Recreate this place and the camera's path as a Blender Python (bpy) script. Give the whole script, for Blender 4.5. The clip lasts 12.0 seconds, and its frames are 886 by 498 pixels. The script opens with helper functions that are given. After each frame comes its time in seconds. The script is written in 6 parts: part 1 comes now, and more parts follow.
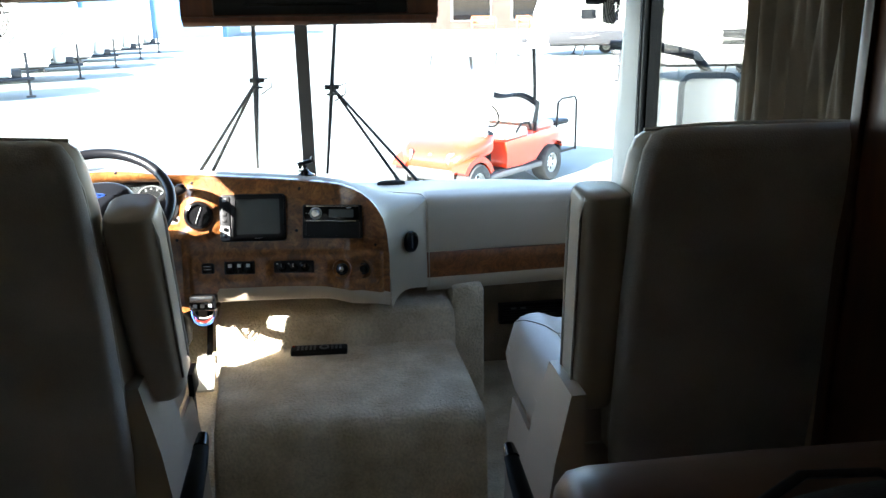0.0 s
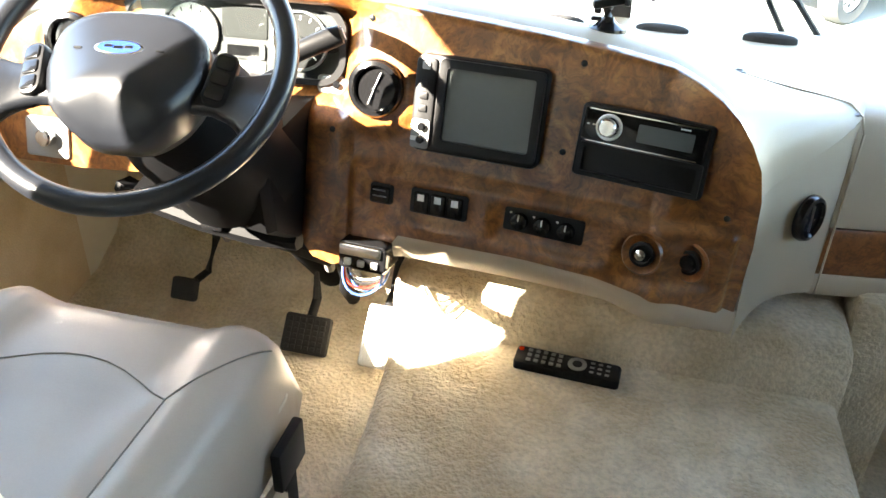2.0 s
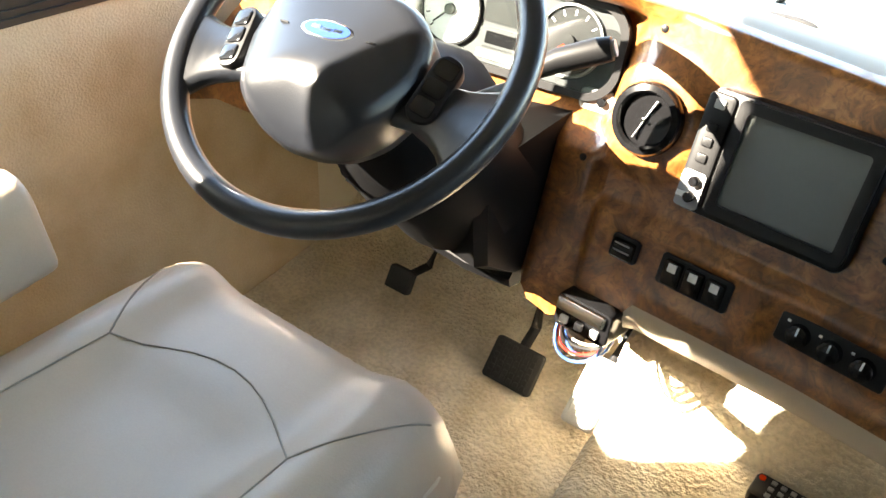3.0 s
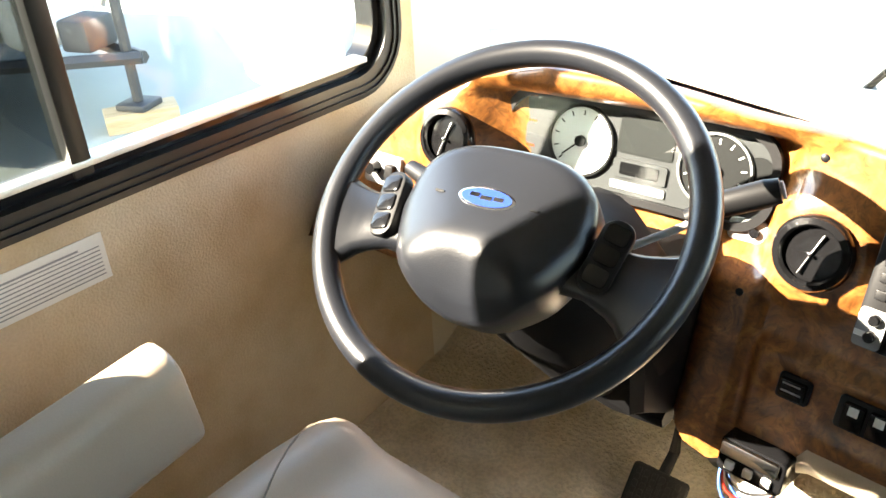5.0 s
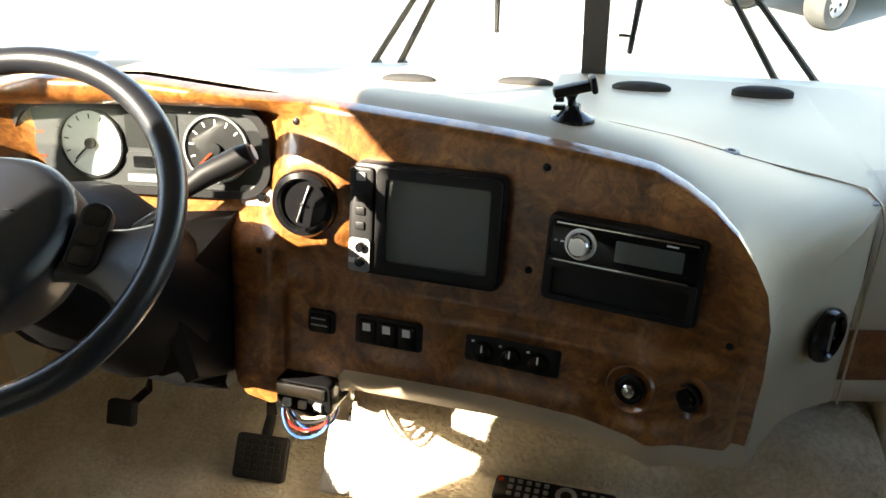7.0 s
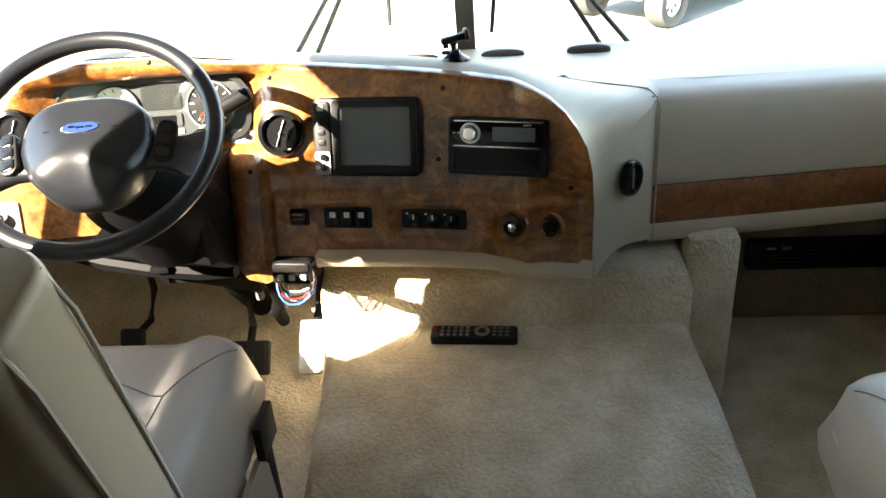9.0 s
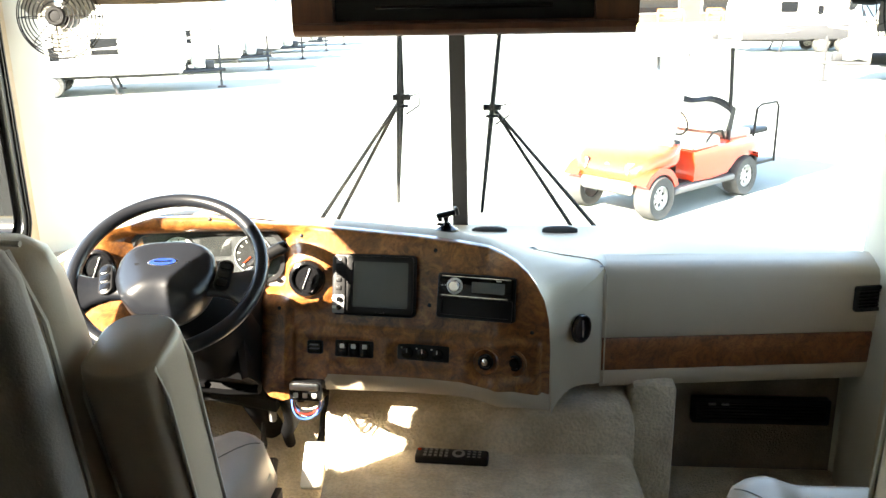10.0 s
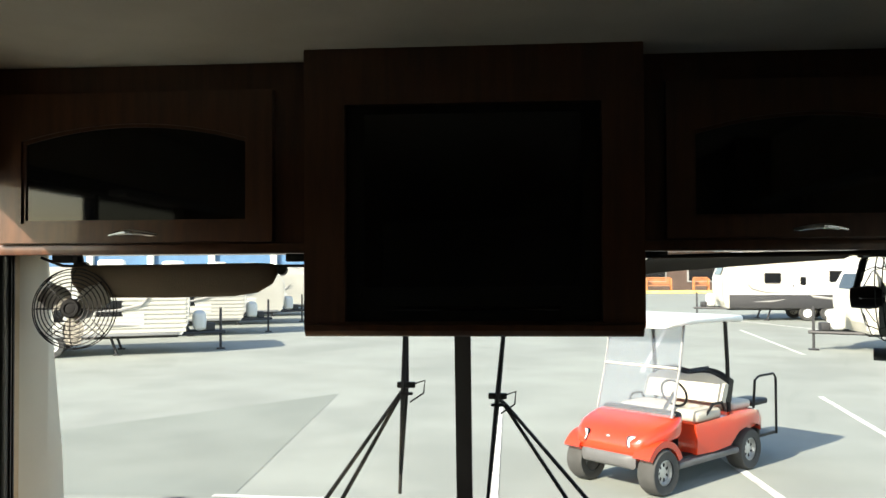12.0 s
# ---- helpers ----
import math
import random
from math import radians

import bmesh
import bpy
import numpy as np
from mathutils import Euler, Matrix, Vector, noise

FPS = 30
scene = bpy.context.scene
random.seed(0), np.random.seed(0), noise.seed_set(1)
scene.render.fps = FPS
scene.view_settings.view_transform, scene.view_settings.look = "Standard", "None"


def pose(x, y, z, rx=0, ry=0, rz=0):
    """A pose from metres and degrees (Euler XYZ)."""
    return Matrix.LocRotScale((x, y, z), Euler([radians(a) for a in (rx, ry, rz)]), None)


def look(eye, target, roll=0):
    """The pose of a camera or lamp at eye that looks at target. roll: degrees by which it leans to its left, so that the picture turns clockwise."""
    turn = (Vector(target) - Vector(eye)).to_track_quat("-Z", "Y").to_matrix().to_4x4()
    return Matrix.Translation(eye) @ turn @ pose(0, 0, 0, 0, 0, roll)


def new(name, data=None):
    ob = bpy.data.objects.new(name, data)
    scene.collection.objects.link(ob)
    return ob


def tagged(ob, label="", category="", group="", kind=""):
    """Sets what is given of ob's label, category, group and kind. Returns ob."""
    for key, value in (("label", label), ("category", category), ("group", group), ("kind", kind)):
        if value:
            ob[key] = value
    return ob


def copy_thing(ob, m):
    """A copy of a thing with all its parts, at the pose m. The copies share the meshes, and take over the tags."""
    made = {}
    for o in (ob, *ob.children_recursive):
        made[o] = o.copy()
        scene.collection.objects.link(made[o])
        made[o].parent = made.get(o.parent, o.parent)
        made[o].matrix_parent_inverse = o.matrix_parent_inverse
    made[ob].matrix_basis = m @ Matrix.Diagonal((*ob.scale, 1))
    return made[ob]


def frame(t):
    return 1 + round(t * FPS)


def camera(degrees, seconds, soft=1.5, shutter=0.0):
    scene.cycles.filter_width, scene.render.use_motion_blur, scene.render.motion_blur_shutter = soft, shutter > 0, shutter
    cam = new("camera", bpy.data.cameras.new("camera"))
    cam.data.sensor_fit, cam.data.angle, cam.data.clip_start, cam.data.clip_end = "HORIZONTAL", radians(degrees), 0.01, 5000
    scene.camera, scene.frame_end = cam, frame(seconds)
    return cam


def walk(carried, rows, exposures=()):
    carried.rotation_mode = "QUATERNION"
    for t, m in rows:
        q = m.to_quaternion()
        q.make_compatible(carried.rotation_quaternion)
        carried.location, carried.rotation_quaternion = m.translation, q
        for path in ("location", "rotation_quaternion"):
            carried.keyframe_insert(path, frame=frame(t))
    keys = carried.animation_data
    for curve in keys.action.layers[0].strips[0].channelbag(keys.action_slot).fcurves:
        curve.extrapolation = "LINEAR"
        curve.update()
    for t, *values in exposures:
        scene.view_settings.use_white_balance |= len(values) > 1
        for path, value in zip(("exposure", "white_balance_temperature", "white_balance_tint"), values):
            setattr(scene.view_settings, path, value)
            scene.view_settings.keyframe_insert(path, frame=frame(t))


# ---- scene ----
cam = camera(56.3, 12.0)
PATH = [
    (0, (0.096, 0.017, 1.433), (0.339, 1.921, 0.872), -0.9),
    (0.4, (0.199, 0.413, 1.409), (0.293, 2.258, 0.642), -1.2),
    (0.5, (0.225, 0.483, 1.396), (0.279, 2.318, 0.603), -1.1),
    (0.9, (0.217, 0.749, 1.355), (0.174, 2.557, 0.501), -0.6),
    (1, (0.225, 0.843, 1.359), (0.137, 2.635, 0.476), -0.5),
    (1.5, (0.153, 1.161, 1.315), (-0.053, 2.91, 0.367), 0.7),
    (2, (0.055, 1.483, 1.282), (-0.347, 3.135, 0.229), 1.6),
    (2.5, (0.059, 1.706, 1.264), (-0.699, 3.19, 0.158), 2.5),
    (3, (-0.001, 1.774, 1.249), (-0.961, 3.099, 0.099), 2.9),
    (3.1, (-0.009, 1.773, 1.249), (-0.998, 3.078, 0.1), 2.5),
    (4.8, (-0.12, 1.732, 1.318), (-1.329, 2.944, 0.285), -3.4),
    (5, (-0.129, 1.783, 1.307), (-1.281, 3.075, 0.306), -3.2),
    (5.5, (-0.102, 1.819, 1.294), (-1.073, 3.28, 0.333), -3.0),
    (6, (-0.037, 1.813, 1.298), (-0.781, 3.379, 0.301), -2.5),
    (6.5, (0.019, 1.792, 1.308), (-0.503, 3.422, 0.274), -1.7),
    (8.5, (0.119, 1.403, 1.337), (-0.122, 3.158, 0.409), -3.8),
    (9, (0.089, 1.167, 1.366), (-0.074, 2.912, 0.401), -4.3),
    (9.5, (0.146, 0.876, 1.404), (-0.003, 2.696, 0.587), -2.4),
    (10, (0.151, 0.752, 1.457), (-0.01, 2.662, 0.886), -1.0),
    (10.2, (0.149, 0.746, 1.481), (-0.016, 2.681, 1.006), -0.5),
    (10.5, (0.145, 0.729, 1.501), (-0.012, 2.695, 1.166), -0.4),
    (11, (0.146, 0.707, 1.515), (-0.01, 2.697, 1.396), -0.4),
    (11.2, (0.144, 0.725, 1.537), (-0.01, 2.718, 1.467), -0.7),
    (11.5, (0.136, 0.737, 1.539), (-0.017, 2.731, 1.532), -0.1),
    (12, (0.117, 0.787, 1.541), (-0.032, 2.78, 1.587), -0.3),
]
EXPOSURES = [(0, 3.25, 6100, 10), (0.5, 3.3, 6150, 10), (0.95, 4.35, 6350, 10), (1.5, 4.5, 6800, 10), (2, 4.5, 7100, 10), (2.5, 4.45, 7250, 10), (3, 4.32, 7350, 10), (5, 3.84, 7450, 10), (5.5, 3.5, 7600, 10), (6.5, 3.25, 7600, 10), (8.5, 3.2, 7550, 10), (9, 3.65, 7550, 10), (9.5, 4.0, 7500, 10), (10, 3.6, 7300, 10), (10.2, 3.1, 7100, 10), (10.6, 2.12, 7050, 10), (11.1, 1.42, 7100, 10), (12, 1.3, 7150, 10)]
walk(cam, [(t, look(eye, target, roll)) for t, eye, target, roll in PATH], EXPOSURES)

# ---- world and sun ----
SUN_DIR = Vector((1.0, 1.04, -0.93)).normalized()          # the way the sunlight goes
world = bpy.data.worlds.new("sky")
scene.world = world
world.use_nodes = True
sky = world.node_tree.nodes.new("ShaderNodeTexSky")
sky.sky_type, sky.sun_disc = "NISHITA", False
sky.sun_elevation = math.asin(-SUN_DIR.z)
sky.sun_rotation = math.atan2(-SUN_DIR.x, -SUN_DIR.y)
world.node_tree.nodes["Background"].inputs[1].default_value = 0.15
world.node_tree.links.new(sky.outputs[0], world.node_tree.nodes["Background"].inputs[0])
sun = new("sun", bpy.data.lights.new("sun", "SUN"))
sun.data.energy, sun.data.angle, sun.data.color = 5.0, radians(0.5), (1.0, 0.94, 0.85)
sun.matrix_world = look((0, 0, 30), Vector((0, 0, 30)) + SUN_DIR)


# ---- materials ----
def material(name, colour, rough=0.6, metal=0.0, spread=0.12, scale=8.0, fine=120.0, bump=0.15, depth=0.002, colour2=None,
             coat=0.0, sheen=0.0, stretch=(1, 1, 1), contrast=(0.35, 0.65), specular=0.5, per_object=0.0, speckle=None):
    """Two scales of variation in colour and relief, in object space."""
    m = bpy.data.materials.new(name)
    m.use_nodes = True
    t = m.node_tree
    n, l = t.nodes, t.links
    b = n["Principled BSDF"]
    b.inputs["Roughness"].default_value, b.inputs["Metallic"].default_value = rough, metal
    b.inputs["Coat Weight"].default_value, b.inputs["Sheen Weight"].default_value = coat, sheen
    b.inputs["Specular IOR Level"].default_value = specular
    b.inputs["Coat Roughness"].default_value = 0.06
    co = n.new("ShaderNodeTexCoord")
    mp = n.new("ShaderNodeMapping")
    mp.inputs["Scale"].default_value = stretch
    l.new(co.outputs["Object"], mp.inputs["Vector"])
    big, small = n.new("ShaderNodeTexNoise"), n.new("ShaderNodeTexNoise")
    big.inputs["Scale"].default_value, big.inputs["Detail"].default_value = scale, 4.0
    small.inputs["Scale"].default_value, small.inputs["Detail"].default_value = fine, 2.0
    l.new(mp.outputs[0], big.inputs["Vector"])
    l.new(mp.outputs[0], small.inputs["Vector"])
    ramp = n.new("ShaderNodeValToRGB")
    c2 = colour2 or tuple(c * (1 - spread) for c in colour)
    c1 = colour if colour2 else tuple(min(1, c * (1 + spread)) for c in colour)
    ramp.color_ramp.elements[0].position, ramp.color_ramp.elements[1].position = contrast
    ramp.color_ramp.elements[0].color, ramp.color_ramp.elements[1].color = (*c2, 1), (*c1, 1)
    l.new(big.outputs["Fac"], ramp.inputs["Fac"])
    mix = n.new("ShaderNodeMix")
    mix.data_type, mix.blend_type = "RGBA", "MULTIPLY"
    mix.inputs[0].default_value = min(1, spread * 1.5)
    l.new(ramp.outputs[0], mix.inputs[6])
    l.new(small.outputs["Fac"], mix.inputs[7])
    if speckle:
        spk = n.new("ShaderNodeMapRange")
        spk.inputs["From Min"].default_value, spk.inputs["From Max"].default_value = 0.36, 0.62
        spk.inputs["To Min"].default_value, spk.inputs["To Max"].default_value = speckle
        l.new(small.outputs["Fac"], spk.inputs["Value"])
        l.new(spk.outputs[0], mix.inputs[7])
        mix.inputs[0].default_value = 1.0
    out = mix.outputs[2]
    if per_object:
        info, vary = n.new("ShaderNodeObjectInfo"), n.new("ShaderNodeHueSaturation")
        rng = n.new("ShaderNodeMapRange")
        rng.inputs["To Min"].default_value, rng.inputs["To Max"].default_value = 1 - per_object, 1 + per_object
        l.new(info.outputs["Random"], rng.inputs["Value"])
        l.new(rng.outputs[0], vary.inputs["Value"])
        l.new(out, vary.inputs["Color"])
        out = vary.outputs[0]
    l.new(out, b.inputs["Base Color"])
    if bump:
        bp = n.new("ShaderNodeBump")
        bp.inputs["Strength"].default_value, bp.inputs["Distance"].default_value = bump, depth
        l.new(small.outputs["Fac"], bp.inputs["Height"])
        l.new(bp.outputs[0], b.inputs["Normal"])
    return m


def burl(name, dark, mid, light, coat=0.7, rough=0.3):
    """Glossy printed walnut: flowing figure with darker knots."""
    m = material(name, mid, rough, spread=0.1, coat=coat, bump=0.02)
    t = m.node_tree
    n, l = t.nodes, t.links
    co, warp, mix = n.new("ShaderNodeTexCoord"), n.new("ShaderNodeTexNoise"), n.new("ShaderNodeVectorMath")
    warp.inputs["Scale"].default_value, warp.inputs["Detail"].default_value = 11.0, 3.0
    mix.operation = "MULTIPLY_ADD"
    mix.inputs[1].default_value = (0.10, 0.10, 0.10)
    l.new(co.outputs["Object"], warp.inputs["Vector"])
    l.new(warp.outputs["Color"], mix.inputs[0])
    l.new(co.outputs["Object"], mix.inputs[2])
    fig = n.new("ShaderNodeTexNoise")
    fig.inputs["Scale"].default_value, fig.inputs["Detail"].default_value, fig.inputs["Distortion"].default_value = 24.0, 8.0, 1.2
    l.new(mix.outputs[0], fig.inputs["Vector"])
    ramp = n.new("ShaderNodeValToRGB")
    e = ramp.color_ramp.elements
    e[0].position, e[0].color = 0.28, (*dark, 1)
    e[1].position, e[1].color = 0.72, (*light, 1)
    k = e.new(0.5)
    k.color = (*mid, 1)
    l.new(fig.outputs["Fac"], ramp.inputs["Fac"])
    # short pores and small bird's-eye specks over the figure
    pore, map_pore, speck = n.new("ShaderNodeTexNoise"), n.new("ShaderNodeMapRange"), n.new("ShaderNodeMix")
    pore.inputs["Scale"].default_value, pore.inputs["Detail"].default_value, pore.inputs["Distortion"].default_value = 130.0, 4.0, 0.8
    map_pore.inputs["From Min"].default_value, map_pore.inputs["From Max"].default_value = 0.34, 0.56
    map_pore.inputs["To Min"].default_value, map_pore.inputs["To Max"].default_value = 0.62, 1.06
    speck.data_type, speck.blend_type = "RGBA", "MULTIPLY"
    speck.inputs[0].default_value = 1.0
    l.new(mix.outputs[0], pore.inputs["Vector"])
    l.new(pore.outputs["Fac"], map_pore.inputs["Value"])
    l.new(ramp.outputs[0], speck.inputs[6])
    l.new(map_pore.outputs[0], speck.inputs[7])
    l.new(speck.outputs[2], n["Principled BSDF"].inputs["Base Color"])
    return m


def pane_glass(name, tint=(0.95, 0.98, 0.97), ior=1.45):
    m = bpy.data.materials.new(name)
    m.use_nodes = True
    n, l = m.node_tree.nodes, m.node_tree.links
    n.remove(n["Principled BSDF"])
    clear, gloss, fr, curve, scale, mix = (n.new("ShaderNode" + k) for k in ("BsdfTransparent", "BsdfGlossy", "LayerWeight", "Math", "Math", "MixShader"))
    clear.inputs[0].default_value, gloss.inputs["Roughness"].default_value, fr.inputs[0].default_value = (*tint, 1), 0.0, 0.5
    curve.operation, curve.inputs[1].default_value = "POWER", 5.0
    scale.operation, scale.inputs[1].default_value, scale.inputs[2].default_value = "MULTIPLY_ADD", 0.9, ((ior - 1) / (ior + 1)) ** 2
    l.new(fr.outputs["Facing"], curve.inputs[0])
    l.new(curve.outputs[0], scale.inputs[0])
    l.new(scale.outputs[0], mix.inputs[0])
    l.new(clear.outputs[0], mix.inputs[1])
    l.new(gloss.outputs[0], mix.inputs[2])
    l.new(mix.outputs[0], n["Material Output"].inputs[0])
    return m


LEATHER = material("cream_vinyl", (0.43, 0.352, 0.268), 0.40, spread=0.06, scale=4, fine=420, bump=0.12, depth=0.001)
SEATBACK = material("tan_suede_fabric", (0.42, 0.385, 0.355), 0.9, spread=0.14, scale=5, fine=300, bump=0.25, sheen=0.3)
CARPET = material("beige_carpet", (0.79, 0.70, 0.55), 0.97, spread=0.25, scale=9, fine=120, bump=0.8, depth=0.010, sheen=0.25, colour2=(0.58, 0.485, 0.335), speckle=(0.84, 1.0))
# Carpet darkened to brown: the shade under the dashboard is put into the colour.
SHADEDCARPET = material("shaded_footwell_carpet", (0.27, 0.215, 0.15), 0.97, spread=0.2, scale=7, fine=160, bump=0.6, depth=0.006)
WALLCARPET = material("tan_wall_carpet", (0.60, 0.485, 0.33), 0.95, spread=0.14, scale=7, fine=240, bump=0.5, depth=0.003, sheen=0.2, colour2=(0.47, 0.355, 0.21), contrast=(0.30, 0.62))
DASH = material("grey_beige_dash_plastic", (0.53, 0.445, 0.335), 0.5, spread=0.04, scale=3, fine=700, bump=0.1, depth=0.0006)
DASHTOP = material("pale_dash_top", (0.41, 0.345, 0.25), 0.5, spread=0.04, scale=3, fine=700, bump=0.1, depth=0.0006)
WOOD = burl("burl_walnut_panel", (0.085, 0.028, 0.007), (0.21, 0.078, 0.019), (0.35, 0.152, 0.043))
STRIP = burl("walnut_strip", (0.15, 0.050, 0.015), (0.25, 0.088, 0.027), (0.33, 0.125, 0.040), 0.4, 0.35)
CABINET = material("dark_cherry_cabinet", (0.095, 0.035, 0.015), 0.4, spread=0.22, scale=6, fine=50, stretch=(7, 7, 0.7), bump=0.06, coat=0.3)
BLACK = material("black_plastic", (0.008, 0.008, 0.0085), 0.45, spread=0.1, fine=500, bump=0.1, depth=0.0006, specular=0.25)
GLOSSBLACK = material("gloss_black_plastic", (0.006, 0.006, 0.0065), 0.12, spread=0.1, bump=0.0, specular=0.35)
WHEELBLACK = material("black_wheel_vinyl", (0.0105, 0.0118, 0.0150), 0.30, spread=0.1, fine=600, bump=0.2, depth=0.0006)
WINBLACK = material("black_anodised_frame", (0.006, 0.006, 0.006), 0.35, spread=0.2, fine=300, bump=0.05)
GREYPLASTIC = material("grey_plastic", (0.25, 0.25, 0.25), 0.45, spread=0.06, fine=500, bump=0.05)
WHITE = material("white_plastic", (0.75, 0.75, 0.72), 0.4, spread=0.04, bump=0.02)
SCREEN = material("grey_lcd_screen", (0.075, 0.085, 0.08), 0.18, spread=0.03, bump=0.0)
CHROME = material("chrome", (0.8, 0.8, 0.8), 0.12, 1.0, spread=0.05, bump=0.02)
RUBBER = material("black_rubber", (0.018, 0.018, 0.018), 0.8, spread=0.2, fine=200, bump=0.3)
ALU = material("brushed_aluminium", (0.62, 0.62, 0.60), 0.4, 0.8, spread=0.1, fine=300, bump=0.1)
PILLAR = material("cream_pillar_trim", (0.60, 0.56, 0.46), 0.6, spread=0.05, scale=3, fine=500, bump=0.1)
CEILING = material("cream_padded_ceiling", (0.60, 0.56, 0.48), 0.9, spread=0.06, scale=4, fine=300, bump=0.2)
GLASS = pane_glass("window_glass")
SMOKED = pane_glass("light_tinted_side_glass", (0.66, 0.67, 0.66))
COLUMNBLACK = material("soft_black_plastic", (0.003, 0.003, 0.0033), 0.55, spread=0.1, bump=0.05, specular=0.12)
TINTED = pane_glass("tinted_side_glass", (0.30, 0.32, 0.32))
DARKGLASS = material("dark_tinted_glass", (0.006, 0.006, 0.007), 0.05, spread=0.05, bump=0.0)
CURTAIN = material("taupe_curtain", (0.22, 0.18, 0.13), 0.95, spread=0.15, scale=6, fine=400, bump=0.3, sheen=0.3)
VISOR = material("brown_visor_fabric", (0.10, 0.075, 0.05), 0.9, spread=0.12, fine=300, bump=0.3)
ASPHALT = material("pale_weathered_asphalt", (0.278, 0.30, 0.268), 0.9, spread=0.12, scale=0.5, fine=60, bump=0.5, depth=0.004, colour2=(0.222, 0.24, 0.215))
REDPAINT = material("red_cart_paint", (0.60, 0.040, 0.010), 0.25, spread=0.04, coat=0.8, bump=0.0)
BODYWHITE = material("white_trailer_siding", (0.56, 0.54, 0.47), 0.4, spread=0.05, scale=1, fine=40, bump=0.04)
GREYPAINT = material("grey_trailer_paint", (0.30, 0.30, 0.29), 0.5, spread=0.08, scale=1, fine=40, bump=0.04)
LINEPAINT = material("white_line_paint", (0.62, 0.62, 0.58), 0.8, spread=0.25, scale=6, fine=80, bump=0.2)


# ---- mesh helpers ----
def part(name, bm, mat, parent=None, label="", smooth=40):
    """Links a bmesh as one mesh object, under a thing if there is one."""
    me = bpy.data.meshes.new(name)
    bmesh.ops.recalc_face_normals(bm, faces=bm.faces)
    bm.to_mesh(me)
    bm.free()
    me.materials.append(mat)
    for p in me.polygons:
        p.use_smooth = smooth > 0
    if smooth:
        me.set_sharp_from_angle(angle=radians(smooth))
    ob = new(name, me)
    if parent:
        ob.parent = parent
    return tagged(ob, label)


def thing(name, label, category, group="", m=None):
    ob = new(name)
    if m is not None:
        ob.matrix_world = m
    return tagged(ob, label, category, group)


def box(x0, x1, y0, y1, z0, z1, bevel=0.0, seg=2, bm=None, m=None):
    """A box between limits, its edges rounded."""
    own = bmesh.new()
    bmesh.ops.create_cube(own, size=1, matrix=Matrix.LocRotScale(((x0 + x1) / 2, (y0 + y1) / 2, (z0 + z1) / 2), None, (abs(x1 - x0), abs(y1 - y0), abs(z1 - z0))))
    if bevel:
        bmesh.ops.bevel(own, geom=own.edges[:], offset=min(bevel, 0.49 * min(abs(x1 - x0), abs(y1 - y0), abs(z1 - z0))), segments=seg, profile=0.5, affect="EDGES")
    if m is not None:
        own.transform(m)
    return join(bm, own)


def join(bm, own):
    if bm is None:
        return own
    me = bpy.data.meshes.new("tmp")
    own.to_mesh(me)
    own.free()
    bm.from_mesh(me)
    bpy.data.meshes.remove(me)
    return bm


def tube(points, r, n=8, bm=None, closed=False, flat=1.0):
    """A round bar along points; r may be a list."""
    own = bmesh.new()
    pts = [Vector(p) for p in points]
    rings = []
    up = Vector((0.13, 0.21, 0.97)).normalized()
    for i, p in enumerate(pts):
        a = pts[(i - 1) % len(pts)] if closed or i else p
        b = pts[(i + 1) % len(pts)] if closed or i < len(pts) - 1 else p
        d = (b - a).normalized()
        s = d.cross(up).normalized()
        u = s.cross(d).normalized()
        rr = r[i] if isinstance(r, (list, tuple)) else r
        rings.append([own.verts.new(p + rr * (math.cos(k * math.tau / n) * s + flat * math.sin(k * math.tau / n) * u)) for k in range(n)])
    for i in range(len(rings) - (0 if closed else 1)):
        A, B = rings[i], rings[(i + 1) % len(rings)]
        for k in range(n):
            own.faces.new((A[k], A[(k + 1) % n], B[(k + 1) % n], B[k]))
    if not closed:
        own.faces.new(rings[0])
        own.faces.new(rings[-1])
    return join(bm, own)


def lathe(profile, n=32, m=None, bm=None):
    """Turned about z: profile of (radius, z)."""
    own = bmesh.new()
    rings = []
    for r, z in profile:
        rings.append([own.verts.new((r * math.cos(k * math.tau / n), r * math.sin(k * math.tau / n), z)) for k in range(n)] if r > 1e-6 else [own.verts.new((0, 0, z))])
    for A, B in zip(rings, rings[1:]):
        for k in range(n):
            f = [A[k % len(A)], A[(k + 1) % len(A)], B[(k + 1) % len(B)], B[k % len(B)]]
            f = [v for i, v in enumerate(f) if v not in f[:i]]
            if len(f) > 2:
                own.faces.new(f)
    if m is not None:
        own.transform(m)
    return join(bm, own)


def loft(sections, bm=None, cap=True, closed=True):
    """Skin over sections, each a list of points, all of one length."""
    own = bmesh.new()
    rings = [[own.verts.new(p) for p in s] for s in sections]
    n = len(rings[0])
    for A, B in zip(rings, rings[1:]):
        for k in range(n if closed else n - 1):
            own.faces.new((A[k], A[(k + 1) % n], B[(k + 1) % n], B[k]))
    if cap and closed:
        own.faces.new(rings[0])
        own.faces.new(rings[-1])
    return join(bm, own)


def round_rect(w, h, r, n=6):
    """Outline of a rounded rectangle round 0, 0."""
    r = min(r, w / 2, h / 2)
    out = []
    for cx, cy, a in ((w / 2 - r, h / 2 - r, 0), (-w / 2 + r, h / 2 - r, 90), (-w / 2 + r, -h / 2 + r, 180), (w / 2 - r, -h / 2 + r, 270)):
        for k in range(n + 1):
            t = radians(a + 90 * k / n)
            out.append((cx + r * math.cos(t), cy + r * math.sin(t)))
    return out


